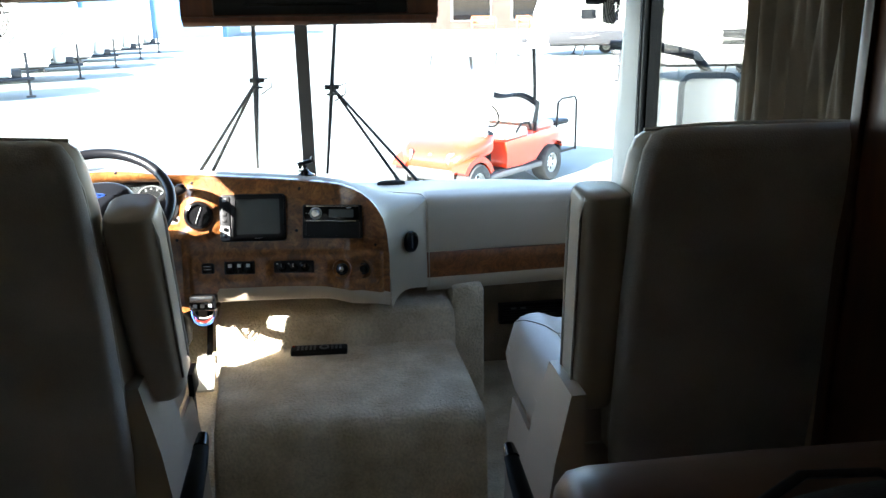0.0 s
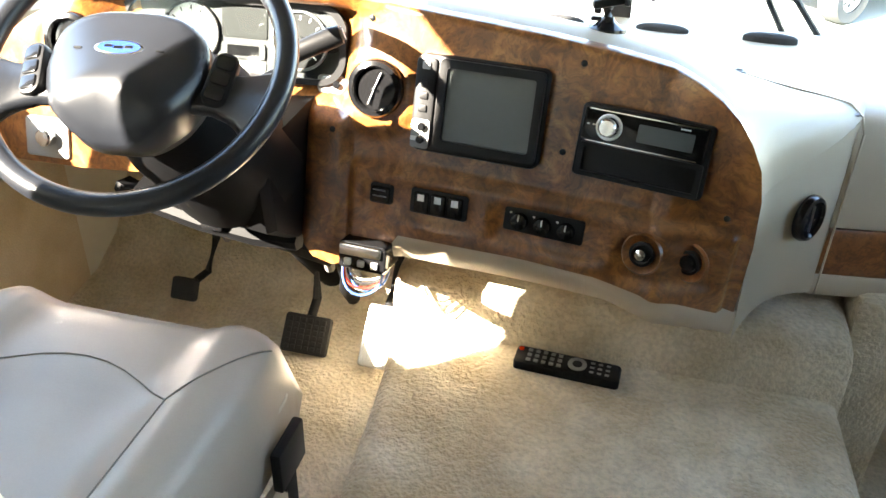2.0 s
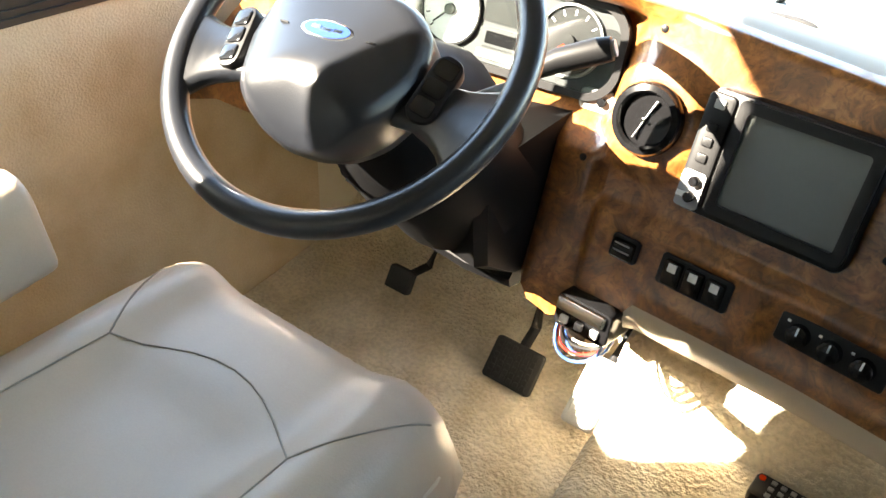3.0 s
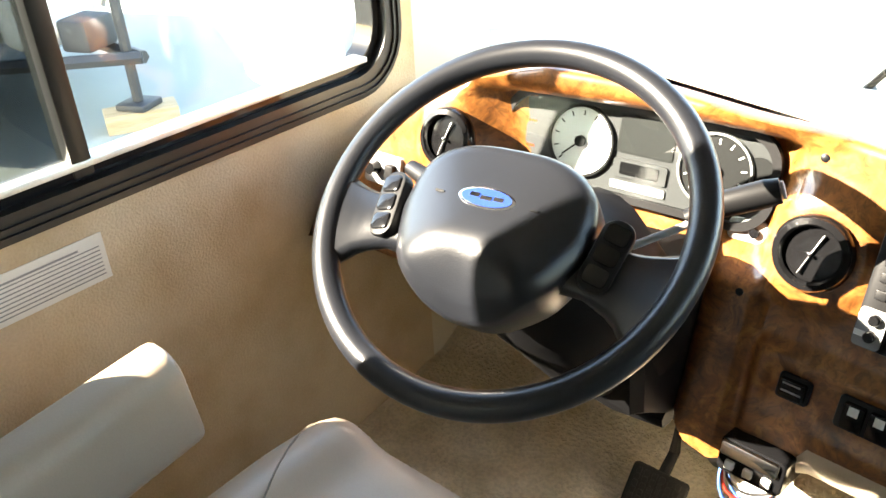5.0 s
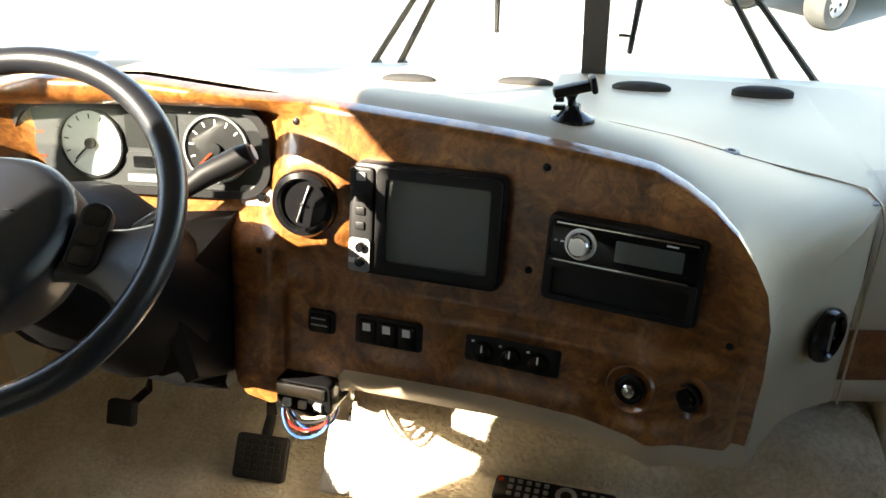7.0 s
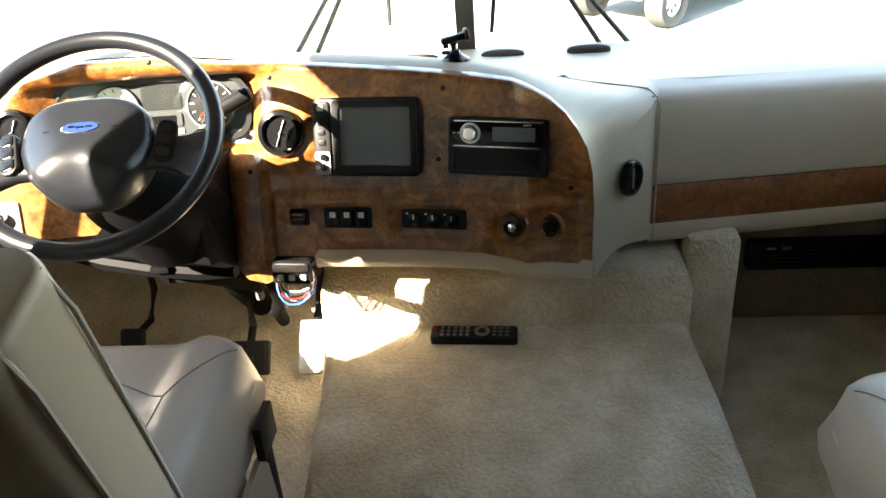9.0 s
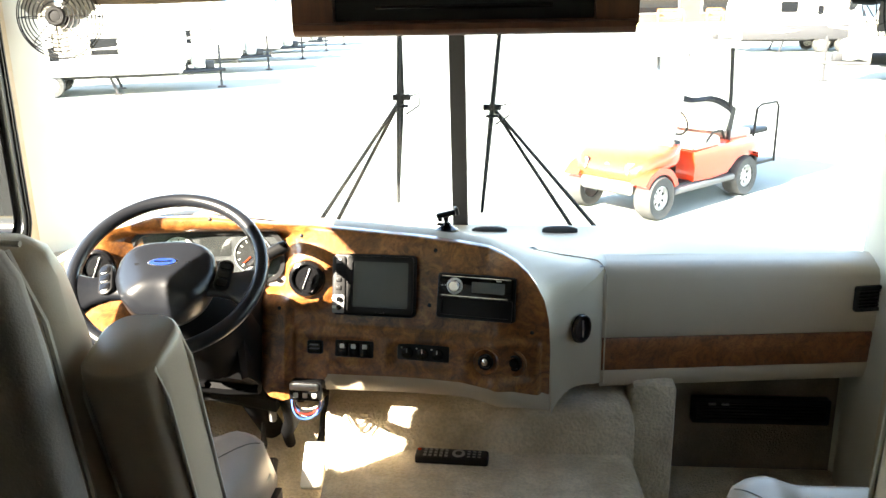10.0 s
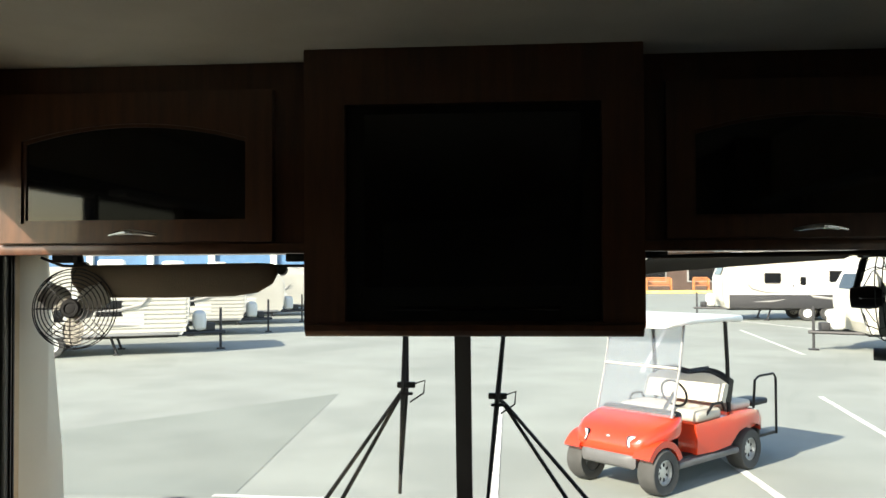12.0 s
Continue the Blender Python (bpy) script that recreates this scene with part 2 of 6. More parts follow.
def slab(outline, d0, d1, m=None, bm=None, bevel=0.0):
    """A flat plate with the given outline (x, y), from z = d0 to d1, with a bevelled top."""
    def inset(k):
        cx, cy = sum(p[0] for p in outline) / len(outline), sum(p[1] for p in outline) / len(outline)
        w = max(abs(p[0] - cx) for p in outline)
        h = max(abs(p[1] - cy) for p in outline)
        return [(cx + (x - cx) * (1 - k / w), cy + (y - cy) * (1 - k / h)) for x, y in outline]
    sec = [[(x, y, d0) for x, y in outline]]
    if bevel:
        sec += [[(x, y, d1 - bevel) for x, y in outline], [(x, y, d1 - 0.3 * bevel) for x, y in inset(0.3 * bevel)], [(x, y, d1) for x, y in inset(bevel)]]
    else:
        sec += [[(x, y, d1) for x, y in outline]]
    own = loft(sec)
    if m is not None:
        own.transform(m)
    return join(bm, own)


def ring_plate(outer, inner, d0, d1, m=None, bm=None):
    """A plate with a hole: outer and inner outlines of one length."""
    own = bmesh.new()
    v = [[own.verts.new((x, y, d)) for x, y in o] for o, d in ((outer, d0), (inner, d0), (inner, d1), (outer, d1))]
    n = len(outer)
    for A, B in zip(v, v[1:] + v[:1]):
        for k in range(n):
            own.faces.new((A[k], A[(k + 1) % n], B[(k + 1) % n], B[k]))
    if m is not None:
        own.transform(m)
    return join(bm, own)


def to_rect(outline, x0, x1, y0, y1):
    """Pushes an outline outwards to a rectangle, as the outer edge of a ring plate."""
    n = len(outline)
    out = []
    corners = [(x1, y1), (x0, y1), (x0, y0), (x1, y0)]
    q = n // 4
    for i, (x, y) in enumerate(outline):
        k, j = divmod(i, q)
        if 0 < j < q - 1:
            out.append(corners[k])
        elif (j == 0) == (k % 2 == 0):
            out.append((corners[k][0], y))
        else:
            out.append((x, corners[k][1]))
    return out


def soft_box(w, d, h, r, puff=0.0, n=6, m=None, bm=None):
    """A padded cushion: rounded box with a slight crown on its faces."""
    own = box(-w / 2, w / 2, -d / 2, d / 2, -h / 2, h / 2, r, 4)
    bmesh.ops.subdivide_edges(own, edges=[e for e in own.edges if e.calc_length() > 0.08], cuts=4, use_grid_fill=True)
    for v in own.verts:
        x, y, z = v.co.x / (w / 2), v.co.y / (d / 2), v.co.z / (h / 2)
        bx, by, bz = max(0, 1 - x * x), max(0, 1 - y * y), max(0, 1 - z * z)
        v.co += Vector((x * by * bz, y * bx * bz, z * bx * by)) * puff
    if m is not None:
        own.transform(m)
    return join(bm, own)


def smooth(v, a, b):
    t = min(1, max(0, (v - a) / (b - a)))
    return t * t * (3 - 2 * t)


def interp(v, table):
    return float(np.interp(v, [p[0] for p in table], [p[1] for p in table]))


# Faces that look back along -y: local x to the right, local y up, local z out of the face.
def facing(x, y, z, tip=0, turn=0):
    return pose(x, y, z) @ pose(0, 0, 0, 0, 0, turn) @ pose(0, 0, 0, 90 - tip, 0, 0)


# ---- the shell of the motorhome ----
WALL, ROOF, GROUND = 1.17, 2.05, -0.87
floor = part("floor", box(-1.23, 1.23, -4.2, 3.3, -0.08, 0.0), CARPET)
tagged(floor, "beige cut-pile carpet on the cab floor", "floor", kind="structure")
ceiling = part("ceiling", box(-1.23, 1.23, -4.2, 3.42, ROOF, ROOF + 0.06), CEILING)
tagged(ceiling, "cream padded vinyl ceiling", "ceiling", kind="structure")


def side_wall(name, sign, wins):
    """A side wall with rounded window openings (y0, y1, z0, z1)."""
    bm = bmesh.new()
    m = Matrix(((0, 0, sign, sign * WALL), (1, 0, 0, 0), (0, 1, 0, 0), (0, 0, 0, 1)))
    edges = [-4.2] + [v for w in wins for v in (w[0] - 0.10, w[1] + 0.10)] + [2.92]
    for a, b in zip(edges[0::2], edges[1::2]):
        if b > a + 1e-3:
            box(a, b, 0.0, ROOF, 0, 0.06, bm=bm, m=m)
    for y0, y1, z0, z1 in wins:
        inner = [(x + (y0 + y1) / 2, y + (z0 + z1) / 2) for x, y in round_rect(y1 - y0, z1 - z0, 0.09)]
        ring_plate(to_rect(inner, y0 - 0.10, y1 + 0.10, 0.0, ROOF), inner, 0, 0.06, m, bm)
    return part(name, bm, WALLCARPET, smooth=0)


def window(name, sign, y0, y1, z0, z1, mull, label):
    """A sliding side window: black rubber-edged frame, mullions and panes."""
    w = thing(name, label, "window")
    tagged(w, kind="structure")
    m = Matrix(((0, 0, sign, sign * WALL), (1, 0, 0, (y0 + y1) / 2), (0, 1, 0, (z0 + z1) / 2), (0, 0, 0, 1)))
    W, H = y1 - y0, z1 - z0
    part("window_frame", ring_plate(round_rect(W + 0.05, H + 0.05, 0.11), round_rect(W - 0.03, H - 0.03, 0.08), -0.012, 0.05, m), WINBLACK, w, "black aluminium window frame")
    for g in (0.006, 0.018):
        part("frame_bead", ring_plate(round_rect(W + 0.044 - 2 * g, H + 0.044 - 2 * g, 0.105 - g), round_rect(W + 0.038 - 2 * g, H + 0.038 - 2 * g, 0.102 - g), -0.0165, -0.011, m), WINBLACK, w)
    part("window_frame", ring_plate(round_rect(W - 0.032, H - 0.032, 0.08), round_rect(W - 0.065, H - 0.065, 0.065), 0.004, 0.045, m), GLOSSBLACK, w)
    part("sill_channel", box(-W / 2 + 0.06, W / 2 - 0.06, -H / 2 + 0.033, -H / 2 + 0.043, -0.004, 0.03, 0.002, m=m), ALU, w, "grey slider channel")
    for y in mull:
        part("mullion", box(y - (y0 + y1) / 2 - 0.015, y - (y0 + y1) / 2 + 0.015, -H / 2 + 0.02, H / 2 - 0.02, -0.002, 0.04, 0.004, m=m), WINBLACK, w)
    cuts = [y0 + 0.02] + list(mull) + [y1 - 0.02]
    for k, (a, b) in enumerate(zip(cuts, cuts[1:])):
        p = part("pane", box(a - (y0 + y1) / 2, b - (y0 + y1) / 2, -H / 2 + 0.02, H / 2 - 0.02, 0.018 + 0.008 * (k % 2), 0.022 + 0.008 * (k % 2), m=m), SMOKED if sign > 0 else TINTED if k == 0 else GLASS, w, smooth=0)
        p.visible_shadow = False
    return w


WIN_L = (1.30, 2.835, 0.835, 1.80)
WIN_R = (1.30, 2.84, 0.855, 1.66)
wall_left = tagged(side_wall("wall_left", -1, [WIN_L]), "tan carpeted cab side wall", "wall", kind="structure")
wall_right = tagged(side_wall("wall_right", 1, [WIN_R]), "tan carpeted cab side wall", "wall", kind="structure")
wall_rear = tagged(part("wall_rear", box(-1.23, 1.23, -4.26, -4.2, 0, ROOF), PILLAR), "cream rear wall", "wall", kind="structure")
window("window_1", -1, *WIN_L, (2.235,), "black-framed sliding side window beside the driver")
window("window_2", 1, *WIN_R, (2.11,), "black-framed sliding side window beside the passenger")

# Front: the plan of the windscreen, from side to side.
SCREENPLAN = [(-1.20, 3.10), (-1.14, 3.24), (-1.02, 3.36), (-0.80, 3.45), (-0.45, 3.50), (0.0, 3.52)]
SCREENPLAN = SCREENPLAN + [(-x, y) for x, y in SCREENPLAN[-2::-1]]


def screen_y(x):
    return interp(x, SCREENPLAN)


def screen_band(z0, z1, rake0, rake1, thick):
    """A curved band that follows the windscreen's plan."""
    sec = []
    for x, y in SCREENPLAN:
        sec.append([(x, y + rake0, z0), (x, y + rake1, z1), (x * (1 + thick / 1.2), y + rake1 + thick, z1), (x * (1 + thick / 1.2), y + rake0 + thick, z0)])
    return loft(sec)


part("wall_front", screen_band(-0.3, 0.70, 0.02, 0.02, 0.06), PILLAR)
tagged(bpy.data.objects["wall_front"], "front wall below the windscreen", "wall", kind="structure")
part("wall_brow", screen_band(1.78, ROOF, -0.16, -0.20, 0.06), PILLAR)
tagged(bpy.data.objects["wall_brow"], "front wall above the windscreen", "wall", kind="structure")
# Darker than the floor carpet to stand in for the footwell's shade.
firewall = part("wall_firewall", box(-1.17, 1.17, 3.18, 3.24, 0.0, 0.70), SHADEDCARPET)
tagged(firewall, "carpeted footwell wall below the dashboard, its shade put into the colour", "wall", kind="structure")
screen = tagged(thing("window_3", "large two-piece windscreen with a black centre post", "window"), kind="structure")
for a, b in ((0, 6), (5, 11)):
    sec = [[(x, y, 0.66), (x, y - 0.17, 1.80)] for x, y in SCREENPLAN[a:b]]
    bmp = bmesh.new()
    rows = [[bmp.verts.new(q) for q in s] for s in sec]
    for A, B in zip(rows, rows[1:]):
        bmp.faces.new((A[0], A[1], B[1], B[0]))
    p = part("pane", bmp, GLASS, screen)
    p.visible_shadow = False
part("centre_post", loft([[(-0.044, 3.50, 0.66), (0.006, 3.50, 0.66), (0.006, 3.55, 0.66), (-0.044, 3.55, 0.66)], [(-0.044, 3.33, 1.80), (0.006, 3.33, 1.80), (0.006, 3.38, 1.80), (-0.044, 3.38, 1.80)]]), RUBBER, screen, "black centre post")
for s in (-1, 1):
    pil = part("trim_pillar", loft([[(s * 1.17, 2.90, z), (s * 1.15, 3.00, z), (s * 1.17, 3.14 - 0.12 * smooth(z, 0.7, 1.8), z), (s * 1.24, 3.18 - 0.12 * smooth(z, 0.7, 1.8), z), (s * 1.24, 2.90, z)] for z in (0.0, 0.7, 1.0, 1.4, 1.8, ROOF)]), PILLAR)
    tagged(pil, "cream padded windscreen pillar", "pillar", kind="structure")

# ---- outdoors ----
bm = bmesh.new()
bmesh.ops.create_grid(bm, x_segments=8, y_segments=8, size=600, matrix=Matrix.Translation((0, 200, GROUND)))
tagged(part("ground", bm, ASPHALT, smooth=0), "pale weathered asphalt of a sales lot", "ground", kind="structure")

# ---- dashboard ----
TOPZ = [(-1.17, 0.60), (-1.13, 0.71), (-1.08, 0.77), (-1.03, 0.825), (-0.93, 0.875), (-0.84, 0.925), (-0.74, 0.950), (-0.60, 0.947), (-0.45, 0.932), (-0.30, 0.918), (-0.10, 0.905), (0.03, 0.894), (0.10, 0.886), (0.14, 0.876), (0.17, 0.864), (0.195, 0.846), (0.215, 0.822), (0.232, 0.79), (0.243, 0.74), (0.249, 0.66)]
BOTZ = [(-1.17, 0.60), (-1.10, 0.62), (-0.70, 0.62), (-0.50, 0.60), (-0.475, 0.54), (-0.45, 0.512), (-0.415, 0.503), (-0.335, 0.515), (-0.300, 0.572), (-0.11, 0.575), (0.03, 0.574), (0.154, 0.558), (0.23, 0.534), (0.249, 0.53)]
FACEY = [(-1.17, 2.66), (-0.87, 2.665), (-0.60, 2.705), (-0.35, 2.71), (-0.08, 2.685), (0.05, 2.665), (0.10, 2.655), (0.17, 2.615), (0.22, 2.58), (0.26, 2.545)]


def face_y(x, z):
    """The plain face of the wood panel: bowed in plan, leaning away at the top."""
    return interp(x, FACEY) + interp(x, [(0.12, 0.27), (0.26, -0.22)]) * (z - 0.85)


def relief(x, z):
    """Coves, the raised lower switch panel and the bosses round the vents."""
    d = 0.0
    cove = smooth(x, -0.88, -0.80) * (1 - smooth(x, -0.44, -0.37)) * smooth(z, 0.735, 0.785) * (1 - smooth(z, 0.895, 0.915))
    d += 0.045 * cove
    d -= 0.020 * smooth(x, -0.95, -0.82) * (1 - smooth(x, -0.46, -0.32)) * smooth(z, 0.905, 0.935)
    d -= 0.014 * (1 - smooth(z, 0.672, 0.682)) * smooth(x, -0.395, -0.385) * (1 - smooth(x, 0.222, 0.230))
    d -= 0.012 * smooth(x, -0.475, -0.465) * (1 - smooth(x, -0.405, -0.395)) * (1 - smooth(z, 0.735, 0.75))
    for cx, cz in ((-0.873, 0.833), (-0.352, 0.797)):
        r = math.hypot(x - cx, z - cz)
        d -= 0.014 * (1 - smooth(r, 0.055, 0.085))
    for x0, x1, z0, z1 in ((-0.375, -0.175, 0.595, 0.662), (-0.145, 0.035, 0.590, 0.660), (0.055, 0.215, 0.575, 0.655)):
        d += 0.006 * smooth(x, x0, x0 + 0.012) * (1 - smooth(x, x1 - 0.012, x1)) * smooth(z, z0, z0 + 0.012) * (1 - smooth(z, z1 - 0.012, z1))
    return d


def panel_y(x, z):
    return face_y(x, z) + relief(x, z)


def panel_pose(x, z, out=0.0):
    """A pose on the wood panel, local z out towards the driver."""
    slope = (interp(x + 0.02, FACEY) - interp(x - 0.02, FACEY)) / 0.04
    return facing(x, face_y(x, z), z, math.degrees(math.atan(interp(x, [(0.12, 0.27), (0.26, -0.22)]))), math.degrees(math.atan(slope))) @ pose(0, 0, out)


dash = tagged(thing("dashboard", "beige motorhome dashboard with a glossy burl walnut instrument panel", "dashboard"))
bm = bmesh.new()
xs = sorted(set([round(v, 4) for v in np.linspace(-1.17, 0.249, 130)] + [p[0] for p in TOPZ + BOTZ] + [0.247, 0.24, 0.22, -0.47, -0.40, -0.39]))
NV = 46
grid = []
for x in xs:
    b, t = interp(x, BOTZ), interp(x, TOPZ)
    col = []
    for k in range(NV + 1):
        z = b + (t - b) * k / NV
        col.append(bm.verts.new((x, panel_y(x, z), z)))
    lip = [bm.verts.new((x, panel_y(x, t) + 0.006, t + 0.002)), bm.verts.new((x, panel_y(x, t) + 0.03, t + 0.001))]
    grid.append(col + lip)
for A, B in zip(grid, grid[1:]):
    for k in range(len(A) - 1):
        bm.faces.new((A[k], B[k], B[k + 1], A[k + 1]))
bmesh.ops.remove_doubles(bm, verts=bm.verts, dist=0.0004)
part("wood_panel", bm, WOOD, dash, "glossy burl walnut instrument panel", smooth=60)

# the moulded top, from the panel's edge to the windscreen
EDGE_X = [(x, face_y(x, interp(x, TOPZ)) + 0.032 * (1 - smooth(x, 0.05, 0.24)), interp(x, TOPZ) + 0.003) for x in [p[0] for p in TOPZ[:-1]]]


def rib(x, s):
    """A rib of the dash top from the panel's edge (s = 0) forward; past the radio it also spreads to the right to close the corner."""
    y, z = interp(x, [(e[0], e[1]) for e in EDGE_X]), interp(x, [(e[0], e[2]) for e in EDGE_X])
    spread = smooth(x, 0.05, 0.243)
    px = x + 0.16 * spread * smooth(s, 0.0, 0.35)
    py = y + (screen_y(px) - 0.03 - y) * s ** 1.15
    zt = 0.80 + 0.02 * (1 - smooth(px, -0.2, 0.3)) + 0.008 * smooth(px, 0.28, 0.39)
    pz = z + 0.012 * (1 - spread) * math.sin(math.pi * min(1, s * 3)) + (zt - z) * smooth(s, 0.0, 0.55 - 0.15 * spread) + (0.725 - zt) * smooth(s, 0.3, 1.0)
    return Vector((px, py, pz))


bm = bmesh.new()
grid = [[bm.verts.new(rib(x, 0.0) + Vector((0, -0.004, -0.004)))] + [bm.verts.new(rib(x, k / 30)) for k in range(1, 31)] for x in sorted(set(list(np.linspace(-1.17, 0.243, 90)) + list(np.linspace(0.10, 0.243, 40)) + [e[0] for e in EDGE_X]))]
for A, B in zip(grid, grid[1:]):
    for k in range(len(A) - 1):
        bm.faces.new((A[k], B[k], B[k + 1], A[k + 1]))
bmesh.ops.remove_doubles(bm, verts=bm.verts, dist=0.0003)
free = [v for v in bm.verts if not v.is_boundary]
for _ in range(6):
    bmesh.ops.smooth_vert(bm, verts=free, factor=0.5, use_axis_x=True, use_axis_y=True, use_axis_z=True)
part("moulded_top", bm, DASHTOP, dash, "pale moulded dashboard top", smooth=180)

# the side of the driver's console: it leaves the top's last rib, rolls over and turns back to the seam
bm = bmesh.new()
grid = []
for k in range(25):
    t = k / 24
    row = []
    for j in range(17):
        u = j / 16
        top = rib(0.243, 0.30 * u)
        low = Vector((0.256, face_y(0.248, 0.480) + 0.002, 0.468)).lerp(Vector((0.392, 2.79, 0.478)), u)
        low.z += 0.030 * math.sin(math.pi * u ** 0.7)
        p = top.lerp(low, t)
        out = math.sin(math.pi * u)
        p += Vector((0.026, -0.020, 0.0)) * out * smooth(t, 0.0, 0.35) * (1 - 1.3 * t)
        p.x += 0.008 * out * math.sin(math.pi * t)
        row.append(bm.verts.new(p))
    grid.append(row)
for A, B in zip(grid, grid[1:]):
    for j in range(16):
        bm.faces.new((A[j], A[j + 1], B[j + 1], B[j]))
free = [v for v in bm.verts if not v.is_boundary]
for _ in range(8):
    bmesh.ops.smooth_vert(bm, verts=free, factor=0.5, use_axis_x=True, use_axis_y=True, use_axis_z=True)
part("console_side", bm, DASHTOP, dash, "beige curved console side", smooth=180)
# beige kick strip under the wood
bm = bmesh.new()
grid = []
for x in np.linspace(-0.32, 0.252, 24):
    zt, zb = interp(x, BOTZ) + 0.004, interp(x, [(-0.32, 0.516), (0.05, 0.522), (0.2, 0.492), (0.252, 0.470)])
    y = face_y(x, zt) + relief(x, zt)
    grid.append([bm.verts.new(q) for q in ((x, y + 0.004, zt), (x, y - 0.002, zt - 0.012), (x, y + 0.012, zb + 0.008), (x, y + 0.03, zb), (x, y + 0.20, zb + 0.04))])
for A, B in zip(grid, grid[1:]):
    for j in range(4):
        bm.faces.new((A[j], A[j + 1], B[j + 1], B[j]))
part("kick_strip", bm, DASH, dash, "beige lower edge strip", smooth=50)
part("underside", box(-0.32, 0.39, 2.80, 3.18, 0.535, 0.56, 0.005), BLACK, dash)
part("left_end_cap", box(-1.168, -1.06, 2.70, 3.12, 0.60, 0.735, 0.02), DASHTOP, dash)

# passenger side: face, wood strip and deep top
def right_y(x):
    return 2.79 + (x - 0.392) * 0.235


def right_sheet(x0, x1, prof, mat, name, label=""):
    bm = bmesh.new()
    grid = []
    for x in np.linspace(x0, x1, 18):
        grid.append([bm.verts.new((x, right_y(x) + dy, z - 0.055 * (x - 0.39))) for dy, z in prof])
    for A, B in zip(grid, grid[1:]):
        for j in range(len(A) - 1):
            bm.faces.new((A[j], A[j + 1], B[j + 1], B[j]))
    return part(name, bm, mat, dash, label, smooth=50)


right_sheet(0.392, 1.168, [(0.03, 0.600), (0.004, 0.606), (-0.002, 0.62), (0.0, 0.72), (0.004, 0.765), (0.012, 0.785), (0.03, 0.797), (0.06, 0.802), (0.11, 0.804)], DASH, "upper_face", "grey-beige padded dashboard face")
right_sheet(0.394, 1.166, [(0.02, 0.605), (0.006, 0.602), (0.004, 0.598), (0.010, 0.512), (0.014, 0.508), (0.03, 0.506)], STRIP, "wood_strip", "walnut trim strip")
right_sheet(0.392, 1.168, [(0.03, 0.512), (0.012, 0.508), (0.008, 0.50), (0.020, 0.462), (0.035, 0.452), (0.36, 0.46)], DASH, "lower_lip")
bm = bmesh.new()
grid = []
LAST_RIB = [(p.y, p.z) for p in (rib(0.243, k / 40) for k in range(8, 41))]
for x in [0.375, 0.395, 0.40] + list(np.linspace(0.42, 1.168, 22)):
    y0, y1 = right_y(x) + 0.10, screen_y(x) - 0.03
    row = []
    for s in np.linspace(0, 1, 15):
        y = y0 + (y1 - y0) * s
        own = 0.804 - 0.055 * (x - 0.39) - (0.075 - 0.035 * (x - 0.39)) * s * s
        k = smooth(x, 0.40, 0.62)
        row.append(bm.verts.new((x, y, k * own + (1 - k) * (interp(y, LAST_RIB) - 0.0015))))
    grid.append(row)
for A, B in zip(grid, grid[1:]):
    for j in range(14):
        bm.faces.new((A[j], A[j + 1], B[j + 1], B[j]))
part("passenger_top", bm, DASHTOP, dash, "pale dashboard top below the windscreen", smooth=60)
part("seam_bead", tube([(0.40, 2.788, z) for z in (0.478, 0.6, 0.72, 0.775)] + [rib(x, q) + Vector((0, 0, 0.0005)) for x, q in ((0.243, 0.30), (0.225, 0.33), (0.20, 0.345), (0.16, 0.36), (0.11, 0.365), (0.05, 0.36), (-0.02, 0.35))], 0.0020, 6), DASH, dash, "pale seam bead")
for x, y, z in [rib(0.243, 0.285) + Vector((-0.008, 0.02, 0.002)), rib(0.14, 0.36)]:
    part("cap", lathe([(0.012, 0), (0.011, 0.004), (0.006, 0.005), (0.005, 0.002), (0, 0.002)], 16, pose(x, y, z)), GREYPLASTIC, dash)


def round_vent(m, parent_group):
    v = thing("air_vent", "round gloss-black dashboard air vent", "vent", parent_group, m)
    part("bezel", lathe([(0.030, 0.0), (0.046, 0.0), (0.047, 0.008), (0.043, 0.016), (0.036, 0.018), (0.033, 0.012)], 36), GLOSSBLACK, v)
    part("ball", lathe([(0.036, 0.0), (0.034, 0.007), (0.0, 0.011)], 32), GLOSSBLACK, v)
    part("tab", box(-0.0006, 0.0006, -0.027, 0.027, 0.010, 0.0145, 0.0003, m=pose(0, 0, 0, 0, 0, -20)), ALU, v, "thin bright vane edge")
    part("tab_tip", lathe([(0.0022, 0.015), (0.0022, 0.018), (0, 0.019)], 10), CHROME, v)
    return v


v1 = round_vent(panel_pose(-0.873, 0.833, 0.016), "air vents")
copy_thing(v1, panel_pose(-0.352, 0.797, 0.016))
copy_thing(v1, facing(0.320, 2.665, 0.685, 4, 52) @ pose(0, 0, 0, 0, 0, 15) @ pose(0, 0, 0.004) @ Matrix.Diagonal((0.78, 0.78, 0.78, 1)))

# rectangular vent on the passenger side
pv = thing("dashboard_vent", "black rectangular air vent in the passenger dashboard face", "vent", m=facing(1.145, right_y(1.145) - 0.001, 0.665, 0, 13))
part("bezel", ring_plate(round_rect(0.125, 0.072, 0.008), round_rect(0.105, 0.052, 0.005), -0.004, 0.008), BLACK, pv)
part("backing", slab(round_rect(0.108, 0.054, 0.004), -0.004, 0.0005), GLOSSBLACK, pv)
for k in range(5):
    part("slat", box(-0.05, 0.05, -0.02 + k * 0.010 - 0.0015, -0.02 + k * 0.010 + 0.0015, 0.0, 0.006, 0.0008, 1), BLACK, pv)

